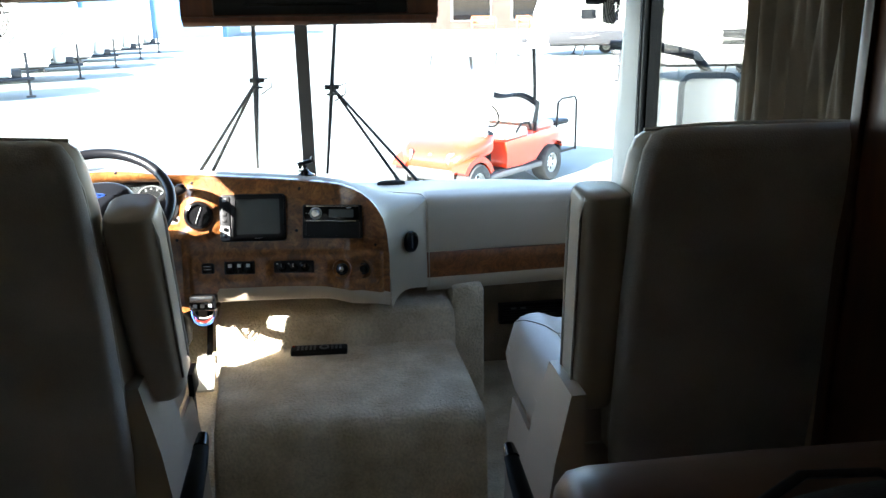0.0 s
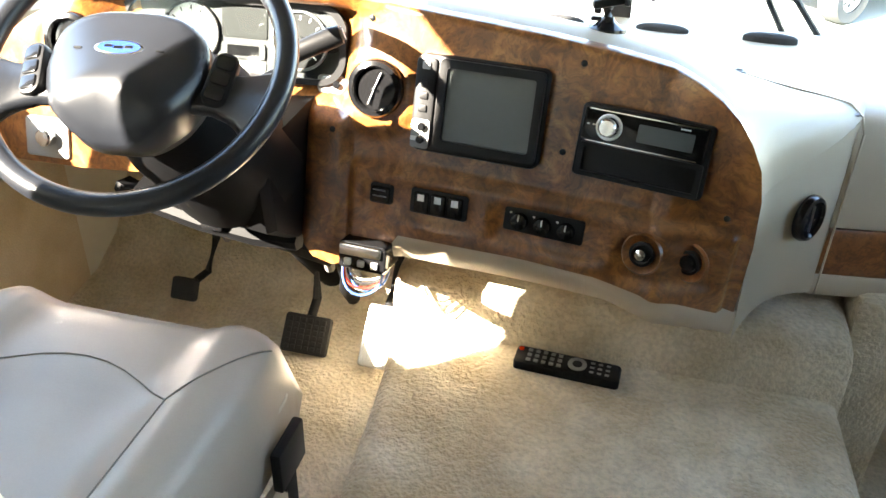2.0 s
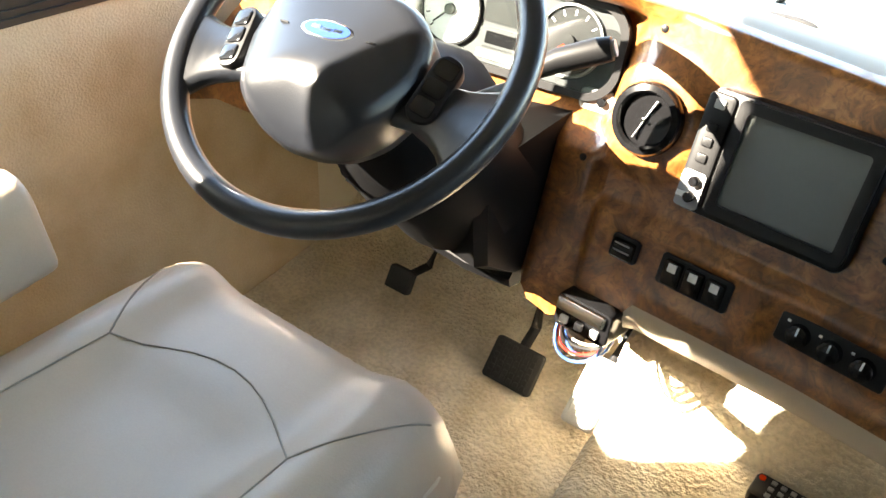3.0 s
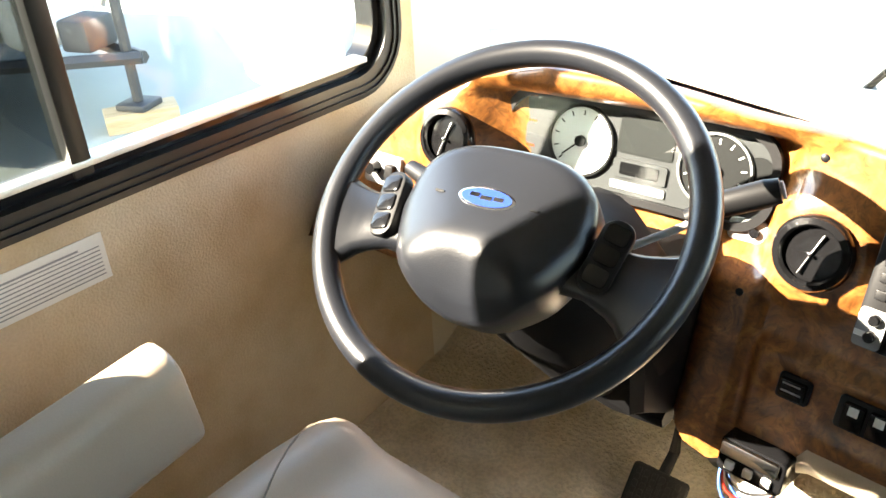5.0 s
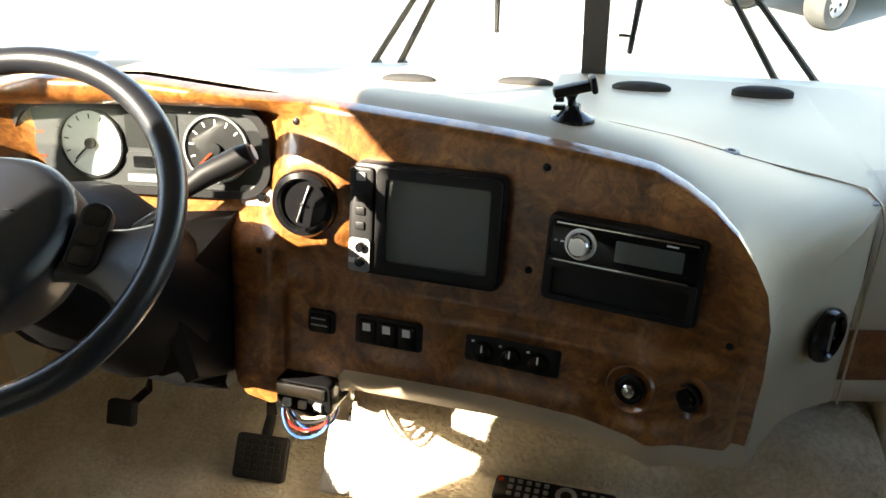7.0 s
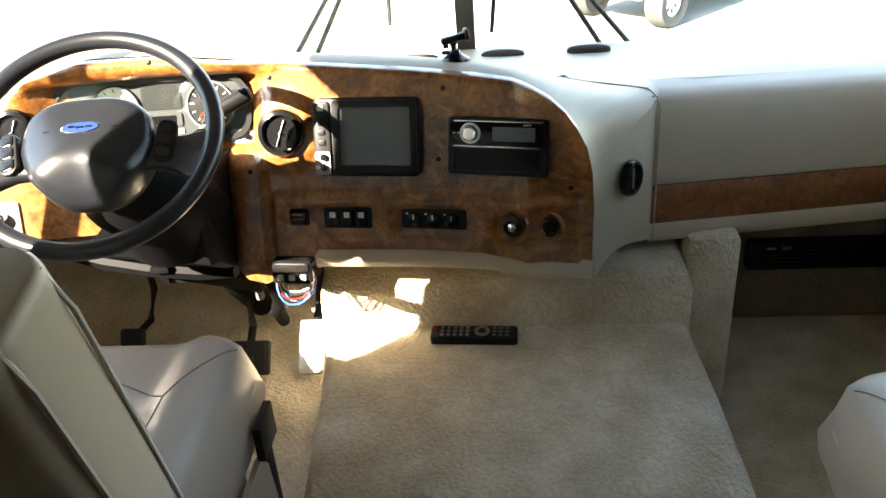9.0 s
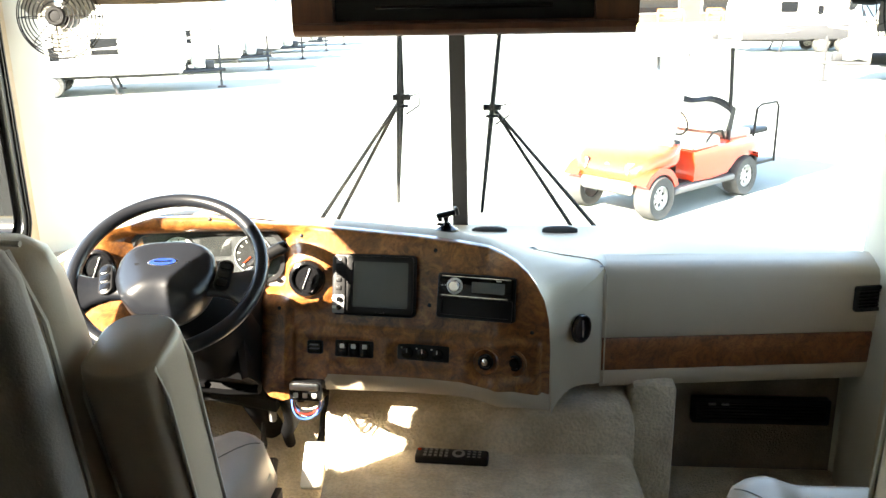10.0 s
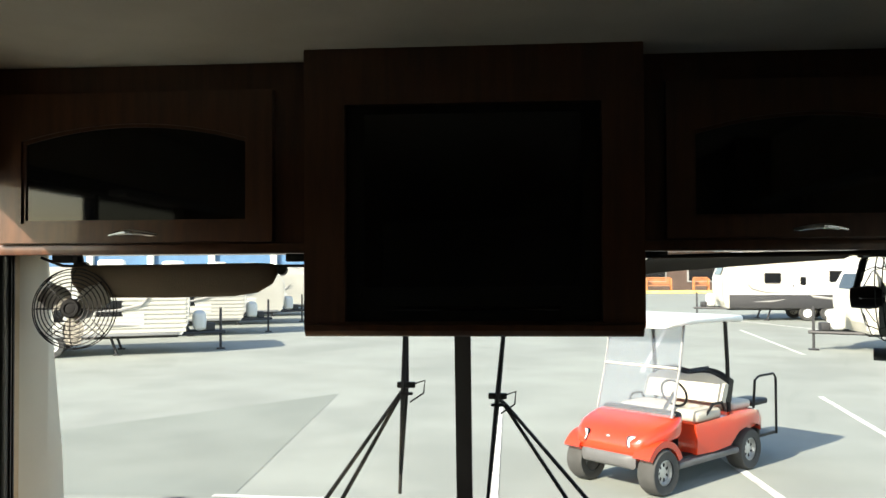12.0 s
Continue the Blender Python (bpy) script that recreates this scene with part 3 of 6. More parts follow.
# screws of the panel
for x, z in ((-0.372, 0.9), (-0.03, 0.876), (-0.425, 0.728), (-0.60, 0.945), (0.205, 0.70), (-0.045, 0.745)):
    s = thing("screw", "small dark screw head in the walnut panel", "screw", "panel screws", pose(x, panel_y(x, z), z) @ facing(0, 0, 0, 15))
    part("head", lathe([(0.005, -0.004), (0.005, 0.001), (0.003, 0.0022), (0, 0.0024)], 12), BLACK, s)

# reversing monitor
mon = thing("reversing_monitor", "black dashboard monitor with a blank grey screen", "monitor", m=panel_pose(-0.18, 0.787, 0.0))
part("body", slab(round_rect(0.207, 0.152, 0.012), -0.03, 0.024, bevel=0.006), BLACK, mon)
part("hood", ring_plate(round_rect(0.165, 0.138, 0.008), round_rect(0.140, 0.112, 0.005), 0.022, 0.032, pose(0.018, 0.003, 0)), BLACK, mon)
part("screen", slab(round_rect(0.142, 0.114, 0.004), 0.018, 0.0265, pose(0.018, 0.003, 0)), SCREEN, mon, "blank grey display")
part("key_column", slab(round_rect(0.034, 0.140, 0.006), 0.020, 0.029, pose(-0.087, 0.0, 0), bevel=0.003), BLACK, mon)
part("maker_mark", box(-0.012, 0.012, -0.067, -0.063, 0.0240, 0.0246, m=pose(0.018, 0, 0)), WHITE, mon)
part("key_plate", slab(round_rect(0.030, 0.046, 0.005), 0.028, 0.031, pose(-0.087, -0.048, 0)), GREYPLASTIC, mon)
for k, y in enumerate((0.058, 0.030, 0.012, -0.008)):
    part("button", slab(round_rect(0.013, 0.011, 0.002), 0.028, 0.032, pose(-0.087, y, 0), bevel=0.001), GREYPLASTIC if k == 0 else BLACK, mon)
for y in (-0.036, -0.056):
    part("knob", lathe([(0.0065, 0.030), (0.0065, 0.038), (0.005, 0.040), (0, 0.040)], 16, pose(-0.084, y, 0)), GLOSSBLACK, mon)
    part("symbol", box(-0.010, 0.002, -0.0035, 0.0035, 0.0311, 0.0316, m=pose(-0.092, y, 0)), WHITE, mon)

# car radio and the empty pocket under it
rad = thing("car_radio", "black car radio with a round silver knob above a pocket", "radio", m=facing(0.071, 2.621, 0.777, 15, -11.6))
part("surround", slab(round_rect(0.192, 0.108, 0.006), -0.05, 0.006, bevel=0.003), BLACK, rad)
part("face", slab(round_rect(0.180, 0.050, 0.004), 0.004, 0.016, pose(0, 0.025, 0), bevel=0.003), GLOSSBLACK, rad)
part("display", slab(round_rect(0.080, 0.026, 0.002), 0.0155, 0.0170, pose(0.032, 0.026, 0)), SCREEN, rad, "dark unlit display")
part("trim_line", box(-0.082, 0.086, 0.0478, 0.0496, 0.0155, 0.0168), CHROME, rad)
part("trim_line", box(-0.082, 0.080, 0.0010, 0.0028, 0.0155, 0.0168), CHROME, rad)
part("knob_ring", lathe([(0.0135, 0.016), (0.0195, 0.016), (0.0195, 0.018), (0.0175, 0.019), (0.0150, 0.018)], 32, pose(-0.050, 0.026, 0)), WHITE, rad)
part("knob", lathe([(0.0135, 0.016), (0.0130, 0.030), (0.011, 0.032), (0, 0.0325)], 28, pose(-0.050, 0.026, 0)), CHROME, rad, "silver volume knob")
part("pocket", ring_plate(round_rect(0.182, 0.050, 0.004), round_rect(0.166, 0.036, 0.003), 0.004, 0.012, pose(0, -0.027, 0)), BLACK, rad)
part("pocket_back", slab(round_rect(0.168, 0.038, 0.002), -0.02, 0.0055, pose(0, -0.027, 0)), GLOSSBLACK, rad)
for x in (-0.075, -0.083):
    part("mark", box(x, x + 0.004, 0.025, 0.027, 0.0161, 0.0165), WHITE, rad)
part("mark", box(0.050, 0.064, 0.0425, 0.0445, 0.0161, 0.0165), WHITE, rad)

# lower switches
rows = [("rocker_switch", -0.333, 0.040, 0.034, 1), ("rocker_switch", -0.232, 0.098, 0.042, 3)]
for name, x, w, h, n in rows:
    sw = thing(name, "black rocker switch set in the walnut panel" if n == 1 else "bank of three black rocker switches with white legends", "switch", "dashboard switches", panel_pose(x, 0.632, 0.006))
    part("plate", slab(round_rect(w, h, 0.005), -0.01, 0.008, bevel=0.002), BLACK, sw)
    for k in range(n):
        dx = (k - (n - 1) / 2) * 0.029
        part("rocker", slab(round_rect(w / n - 0.008, h - 0.008, 0.003), 0.006, 0.013, pose(dx, 0, 0, 8, 0, 0), bevel=0.002), GLOSSBLACK, sw)
        if n == 3:
            part("legend", box(dx - 0.0055, dx + 0.0055, 0.002, 0.013, 0.0132, 0.0155), WHITE, sw)
        else:
            part("legend", box(-0.012, 0.010, 0.006, 0.008, 0.0132, 0.0148), GREYPLASTIC, sw)
            part("legend", box(-0.012, 0.012, -0.004, -0.002, 0.0132, 0.0145), GREYPLASTIC, sw)
hv = thing("heater_control", "black heater control plate with three small knobs", "control", m=panel_pose(-0.058, 0.632, 0.004))
part("plate", slab(round_rect(0.130, 0.040, 0.004), -0.01, 0.008, bevel=0.002), BLACK, hv)
for k in (-1, 0, 1):
    part("knob", lathe([(0.014, 0.007), (0.013, 0.018), (0.010, 0.020), (0, 0.020)], 24, pose(k * 0.038, -0.002, 0)), GLOSSBLACK, hv)
    part("pointer", box(k * 0.038 - 0.001, k * 0.038 + 0.001, 0.0, 0.010, 0.0195, 0.0208, m=pose(0, 0, 0)), WHITE, hv)
    part("mark", box(k * 0.038 - 0.018, k * 0.038 - 0.014, 0.008, 0.011, 0.0078, 0.0086), WHITE, hv)
for x, kind in ((0.100, 1), (0.172, 0)):
    kn = thing("power_socket" if kind == 0 else "dimmer_knob", "round black twelve-volt socket in a moulded cup" if kind == 0 else "round dash knob with a bright chrome face", "socket" if kind == 0 else "knob", m=panel_pose(x, 0.624, 0.008))
    part("cup", lathe([(0.018, -0.004), (0.030, 0.0), (0.033, 0.006), (0.030, 0.010), (0.027, 0.007), (0.020, 0.002)], 32), WOOD, kn)
    part("ring", lathe([(0.0, 0.0), (0.019, 0.002), (0.019, 0.010), (0.015, 0.011), (0.013, 0.004), (0, 0.004)], 28), BLACK, kn)
    if kind:
        part("button", lathe([(0.009, 0.004), (0.0085, 0.016), (0.005, 0.019), (0, 0.0195)], 20), CHROME, kn)
    else:
        part("lid", lathe([(0.012, 0.004), (0.012, 0.013), (0.010, 0.015), (0, 0.015)], 20), GLOSSBLACK, kn)

# instrument cluster
ic = thing("instrument_cluster", "instrument cluster with white-faced dials in a dark bezel", "gauge", m=facing(-0.622, 2.735, 0.840, 14, 3))
part("housing", slab(round_rect(0.395, 0.128, 0.045, 10), -0.04, 0.004, bevel=0.004), BLACK, ic)
part("bezel", ring_plate(round_rect(0.400, 0.132, 0.046, 10), round_rect(0.380, 0.112, 0.040, 10), 0.0, 0.016), BLACK, ic)
CLUSTERGREY = material("dark_grey_cluster_plastic", (0.030, 0.031, 0.033), 0.5, spread=0.05, bump=0.0, specular=0.3)
DARKLCD = material("unlit_dark_display", (0.018, 0.019, 0.019), 0.25, spread=0.03, bump=0.0)
PRINTGREY = material("pale_grey_legend", (0.20, 0.20, 0.20), 0.5, spread=0.05, bump=0.0)
WHITEDIAL = material("white_dial_face", (0.72, 0.73, 0.72), 0.5, spread=0.03, bump=0.0)
part("mask", slab(round_rect(0.384, 0.116, 0.040, 10), 0.003, 0.006), CLUSTERGREY, ic)
for x, r in ((-0.075, 0.047), (0.118, 0.045)):
    part("dial", lathe([(0, 0.0085), (r, 0.0085), (r, 0.004)], 40, pose(x, 0.004, 0)), WHITEDIAL if x < 0 else BLACK, ic, "white dial face" if x < 0 else "black dial face with white figures")
    part("dial_rim", lathe([(r, 0.006), (r + 0.001, 0.012), (r + 0.004, 0.012), (r + 0.005, 0.006)], 40, pose(x, 0.004, 0)), BLACK if x < 0 else PRINTGREY, ic)
    for k in range(11):
        a = radians(225 - 27 * k)
        part("tick", box(-0.001, 0.001, r - 0.011, r - 0.004, 0.0085, 0.0091, m=pose(x, 0.004, 0, 0, 0, math.degrees(a) - 90)), BLACK if x < 0 else WHITE, ic)
    part("needle", box(-0.0012, 0.0012, 0, r - 0.012, 0.0100, 0.0112, m=pose(x, 0.004, 0, 0, 0, 132)), BLACK if x < 0 else REDPAINT, ic)
    part("needle_hub", lathe([(0.008, 0.0085), (0.008, 0.014), (0, 0.0145)], 18, pose(x, 0.004, 0)), BLACK, ic)
part("side_gauge", lathe([(0, 0.007), (0.028, 0.007), (0.028, 0.004)], 30, pose(-0.140, 0.0, 0)), CLUSTERGREY, ic, "grey fuel gauge")
for k in (-1, 1):
    part("red_mark", box(-0.164, -0.150, k * 0.018 - 0.0015, k * 0.018 + 0.0015, 0.0074, 0.0080), REDPAINT, ic)
part("message_window", slab(round_rect(0.080, 0.050, 0.004), 0.005, 0.0078, pose(0.020, 0.026, 0)), DARKLCD, ic, "unlit message display")
part("odometer_frame", slab(round_rect(0.078, 0.026, 0.004), 0.005, 0.0095, pose(0.018, -0.020, 0)), CLUSTERGREY, ic)
part("odometer", slab(round_rect(0.056, 0.017, 0.002), 0.009, 0.0102, pose(0.018, -0.020, 0)), GLOSSBLACK, ic)
part("gear_strip", slab(round_rect(0.080, 0.011, 0.002), 0.005, 0.0085, pose(0.018, -0.044, 0)), PRINTGREY, ic)
part("side_gauge", lathe([(0, 0.007), (0.022, 0.007), (0.022, 0.004)], 30, pose(0.172, 0.010, 0)), BLACK, ic)
part("trim_plate", slab(round_rect(0.05, 0.03, 0.008), -0.004, 0.010, pose(0.175, -0.062, 0), bevel=0.003), GREYPLASTIC, ic)
part("reset_knob", lathe([(0.006, 0.008), (0.006, 0.016), (0, 0.017)], 16, pose(0.185, -0.062, 0)), GLOSSBLACK, ic)
lens = part("cover", slab(round_rect(0.384, 0.116, 0.040, 10), 0.0145, 0.0155), GLASS, ic, "clear dial cover")
lens.visible_shadow = False

# small grey bracket left of the wheel, and the switch plate under it
br = thing("mirror_switch", "small grey mirror control with a black joystick", "switch", m=panel_pose(-1.005, 0.755, 0.0))
part("plate", slab(round_rect(0.075, 0.05, 0.006), -0.01, 0.008, bevel=0.003), GREYPLASTIC, br)
part("joystick", lathe([(0.011, 0.007), (0.008, 0.02), (0.010, 0.026), (0, 0.028)], 16, pose(-0.012, 0.002, 0)), GLOSSBLACK, br)
part("switch", slab(round_rect(0.018, 0.028, 0.003), 0.007, 0.016, pose(0.020, 0, 0, 6), bevel=0.002), BLACK, br)
bs = thing("headlight_switch", "grey headlight switch plate with a round knob", "switch", m=panel_pose(-0.94, 0.665, 0.0))
part("plate", slab(round_rect(0.085, 0.07, 0.006), -0.01, 0.006, bevel=0.003), GREYPLASTIC, bs)
part("knob", lathe([(0.016, 0.005), (0.015, 0.022), (0.012, 0.025), (0, 0.026)], 24, pose(0.004, 0.002, 0)), CHROME, bs)

# steering wheel
WC, WT, WY, WR = Vector((-0.573, 2.372, 0.919)), 53.2, 8.5, 0.197
wheel = thing("steering_wheel", "black vinyl steering wheel with a padded hub and oval badge", "steering wheel", m=facing(*WC, WT, WY))
part("rim", tube([(WR * math.cos(k * math.tau / 72), WR * math.sin(k * math.tau / 72), 0.0) for k in range(72)], 0.0152, 16, closed=True), WHEELBLACK, wheel, smooth=80)
def hub_outline(k, a):
    """The airbag cover's outline: broad and gently arched on top, tapering to a rounded chin."""
    c, q = math.cos(a), math.sin(a)
    y = (0.066 if q > 0 else 0.118) * math.copysign(abs(q) ** (0.80 if q > 0 else 0.72), q)
    w = interp(y, [(-0.118, 0.070), (-0.08, 0.090), (-0.02, 0.105), (0.03, 0.100), (0.066, 0.088)])
    return k * w * math.copysign(abs(c) ** 0.62, c), k * y


def hub_height(x, y):
    """Three soft facets: the sloping badge face, the chin below a crease, and the falling flanks."""
    planes = (0.026 + 0.24 * (0.062 - y), 0.056 + 0.80 * (y + 0.058) + 0.10 * abs(x), 0.074 - 0.52 * abs(x))
    return -0.006 * math.log(sum(math.exp(-p / 0.006) for p in planes))


angles = [i * math.tau / 64 for i in range(64)]
rings = [[(*hub_outline(0.86, a), -0.060) for a in angles], [(*hub_outline(0.98, a), -0.030) for a in angles], [(*hub_outline(1.0, a), hub_height(*hub_outline(1.0, a)) - 0.014) for a in angles]]
rings += [[(*hub_outline(k, a), hub_height(*hub_outline(k, a)) - 0.010 * smooth(k, 0.88, 1.0)) for a in angles] for k in (0.985, 0.96, 0.92, 0.85, 0.75, 0.62, 0.48, 0.34, 0.2, 0.05)]
part("hub", loft(rings), WHEELBLACK, wheel, "padded black hub with soft creases", smooth=75)
for s in (-1, 1):
    sec = []
    for k in range(9):
        t = k / 8
        xu, yu = 0.075 + (WR - 0.075) * t, 0.014 - 0.018 * math.sin(math.pi * t) - 0.006 * t
        xl = interp(t, [(0, 0.070), (0.35, 0.108), (0.7, 0.142), (1, 0.166)])
        yl = interp(t, [(0, -0.066), (0.35, -0.064), (0.7, -0.078), (1, -0.106)])
        e = [(xu + (xl - xu) * q, yu + (yl - yu) * q) for q in (0.0, 0.10, 0.88, 1.0, 0.95, 0.06)]
        sec.append([(s * x, y, z) for (x, y), z in zip(e, (-0.004, 0.006, 0.007, -0.003, -0.013, -0.014))])
    part("spoke", loft(sec), WHEELBLACK, wheel, smooth=70)
    pad = part("button_pad", slab(round_rect(0.032, 0.076, 0.014), 0.000, 0.014, pose(s * 0.119, -0.022, 0.0, 0, s * 14, s * -8), bevel=0.003), BLACK, wheel, "black switch pad on the spoke")
    for k in range(3):
        part("button", slab(round_rect(0.023, 0.019, 0.005), 0.013, 0.0165, pose(s * 0.119, -0.022, 0.0, 0, s * 14, s * -8) @ pose(0, (k - 1) * 0.022, 0), bevel=0.0015), GLOSSBLACK, pad)
    part("mark", box(s * 0.052 - 0.005, s * 0.052 + 0.005, -0.008, -0.0065, 0.036, 0.0425), BLACK, wheel)
BLUE = material("dark_blue_enamel", (0.015, 0.04, 0.20), 0.25, spread=0.05, bump=0.0, coat=0.5)
BADGE = pose(0.0, -0.006, 0.0383, -13.5, 0, 0) @ pose(0, 0, -0.0335)
oval = [(0.031 * math.cos(k * math.tau / 36), 0.0135 * math.sin(k * math.tau / 36)) for k in range(36)]
badge = part("badge", slab(oval, 0.030, 0.0375, BADGE, bevel=0.001), CHROME, wheel, "chrome-edged blue oval badge")
part("badge_field", slab([(x * 0.88, y * 0.80) for x, y in oval], 0.0370, 0.0382, BADGE), BLUE, badge)
for x0, x1, y in ((-0.018, -0.008, 0.0015), (-0.006, 0.006, -0.0005), (0.008, 0.018, 0.0005)):
    part("badge_bar", box(x0, x1, y - 0.003, y + 0.002, 0.0380, 0.0388, m=BADGE), CHROME, badge)

# steering column, stalks and knee shroud
col = thing("steering_column", "black plastic steering column shroud with stalks", "steering column")
part("shroud", loft([[(x - 0.573, y + 2.372, z + 0.919) for x, y, z in ring] for ring in (
    [(0.062 * math.cos(a), 0.055 + 0.05 * math.sin(a), -0.045 + 0.038 * math.sin(a)) for a in np.linspace(0, math.tau, 25)[:-1]],
    [(0.105 * math.cos(a), 0.11 + 0.085 * math.sin(a), -0.115 + 0.066 * math.sin(a)) for a in np.linspace(0, math.tau, 25)[:-1]],
    [(0.112 * math.cos(a), 0.23 + 0.09 * math.sin(a), -0.255 + 0.065 * math.sin(a)) for a in np.linspace(0, math.tau, 25)[:-1]])]), COLUMNBLACK, col, smooth=60)
part("knee_shroud", loft([[(x, y, z) for x, y, z in r] for r in (
    [(-0.79, 2.63, 0.565), (-0.490, 2.605, 0.540), (-0.476, 2.615, 0.538), (-0.472, 2.78, 0.53), (-0.79, 2.78, 0.56)],
    [(-0.75, 2.55, 0.615), (-0.486, 2.515, 0.600), (-0.474, 2.53, 0.600), (-0.470, 2.78, 0.60), (-0.76, 2.78, 0.61)],
    [(-0.67, 2.52, 0.70), (-0.484, 2.50, 0.70), (-0.472, 2.515, 0.70), (-0.470, 2.78, 0.70), (-0.72, 2.78, 0.70)],
    [(-0.66, 2.55, 0.755), (-0.487, 2.535, 0.755), (-0.474, 2.55, 0.758), (-0.472, 2.78, 0.765), (-0.70, 2.78, 0.755)])]), COLUMNBLACK, col, smooth=25)
part("knee_bar", loft([[(x, y0, z + 0.014), (x, y0 - 0.010, z + 0.004), (x, y0 - 0.006, z - 0.012), (x, y0 + 0.02, z - 0.020), (x, y0 + 0.04, z + 0.006)] for x, y0, z in ((-0.845, 2.645, 0.563), (-0.76, 2.62, 0.552), (-0.66, 2.605, 0.541), (-0.55, 2.597, 0.534), (-0.478, 2.607, 0.532))]), COLUMNBLACK, col, "black lower column bar", smooth=50)
part("release_lever", box(-0.645, -0.605, 2.58, 2.602, 0.545, 0.559, 0.004), GLOSSBLACK, col)
part("column_tube", tube([(-0.573, 2.66, 0.62), (-0.573, 2.82, 0.40), (-0.575, 3.0, 0.20)], 0.035, 14), COLUMNBLACK, col)
part("gear_stalk", tube([(-0.50, 2.49, 0.845), (-0.45, 2.53, 0.872), (-0.43, 2.555, 0.887)], [0.0045, 0.0045, 0.005], 10), GREYPLASTIC, col, "grey gear stalk")
part("stalk_grip", tube([(-0.452, 2.54, 0.876), (-0.425, 2.56, 0.893), (-0.385, 2.578, 0.910), (-0.372, 2.583, 0.915)], [0.010, 0.0145, 0.0155, 0.0135], 16), BLACK, col, "black ribbed stalk grip", smooth=50)
part("stalk_end", lathe([(0.010, 0), (0.010, 0.003), (0, 0.0035)], 14, look((-0.371, 2.5835, 0.9155), (-0.5, 2.53, 0.86))), GREYPLASTIC, col)
part("indicator_stalk", tube([(-0.66, 2.46, 0.835), (-0.74, 2.49, 0.84), (-0.80, 2.52, 0.835), (-0.845, 2.53, 0.84)], [0.008, 0.009, 0.014, 0.011], 12), BLACK, col, "black indicator stalk")

# pedals
def pedal(x, y, z, w, h, tilt, mat, label, arm):
    p = thing("pedal", label, "pedal", "foot pedals")
    m = facing(x, y, z, tilt)
    part("pad", slab(round_rect(w, h, 0.008), -0.012, 0.002, m, bevel=0.004), mat, p)
    if mat is RUBBER:
        for i in range(6):
            for j in range(6):
                part("stud", box(-0.005, 0.005, -0.005, 0.005, 0.001, 0.005, 0.001, 1, m=m @ pose((i - 2.5) * w / 7, (j - 2.5) * h / 7, 0)), mat, p)
    else:
        for i in range(8):
            part("rib", box(-0.0015, 0.0015, -h * 0.42, h * 0.42, 0.001, 0.004, m=m @ pose((i - 3.5) * w / 9, 0, 0)), mat, p)
    part("arm", tube(arm, 0.011, 8, flat=0.6), BLACK, p)
    return p


pedal(-0.565, 2.795, 0.175, 0.105, 0.085, 40, RUBBER, "square black rubber brake pedal", [(-0.565, 2.81, 0.18), (-0.565, 2.87, 0.22), (-0.57, 2.90, 0.40), (-0.575, 2.88, 0.56)])
pedal(-0.85, 2.80, 0.235, 0.060, 0.050, 30, RUBBER, "small black parking brake pedal", [(-0.845, 2.81, 0.235), (-0.82, 2.86, 0.25), (-0.80, 2.88, 0.33), (-0.80, 2.87, 0.58)])
pedal(-0.405, 2.805, 0.198, 0.062, 0.135, 46, ALU, "long ribbed aluminium accelerator pedal", [(-0.405, 2.83, 0.20), (-0.40, 2.92, 0.24), (-0.40, 3.0, 0.36)])
pb = thing("pedal_bracket", "black steel pedal bracket under the dashboard", "bracket")
part("plate", loft([[(-0.80, 2.68, 0.575), (-0.455, 2.65, 0.555), (-0.455, 2.98, 0.555), (-0.80, 2.98, 0.575)], [(-0.76, 2.74, 0.47), (-0.465, 2.70, 0.45), (-0.465, 2.98, 0.45), (-0.76, 2.98, 0.47)], [(-0.70, 2.80, 0.40), (-0.485, 2.76, 0.385), (-0.485, 2.98, 0.385), (-0.70, 2.98, 0.40)]]), COLUMNBLACK, pb, smooth=0)
part("cross_brace", box(-0.70, -0.40, 2.74, 2.77, 0.425, 0.450, 0.006), BLACK, pb)
part("harness", tube([(-0.47, 2.70, 0.52), (-0.44, 2.73, 0.44), (-0.455, 2.80, 0.34), (-0.49, 2.86, 0.27), (-0.50, 2.92, 0.20)], [0.020, 0.024, 0.022, 0.018, 0.016], 10), COLUMNBLACK, pb, "taped black wiring harness", smooth=60)
part("hook", tube([(-0.80, 2.72, 0.50), (-0.74, 2.70, 0.515), (-0.70, 2.71, 0.50), (-0.695, 2.75, 0.42)], 0.009, 8), GREYPLASTIC, pb, "bare steel release rod")
part("rod", tube([(-0.50, 2.72, 0.56), (-0.51, 2.80, 0.40), (-0.535, 2.88, 0.30)], 0.012, 8), GREYPLASTIC, pb)

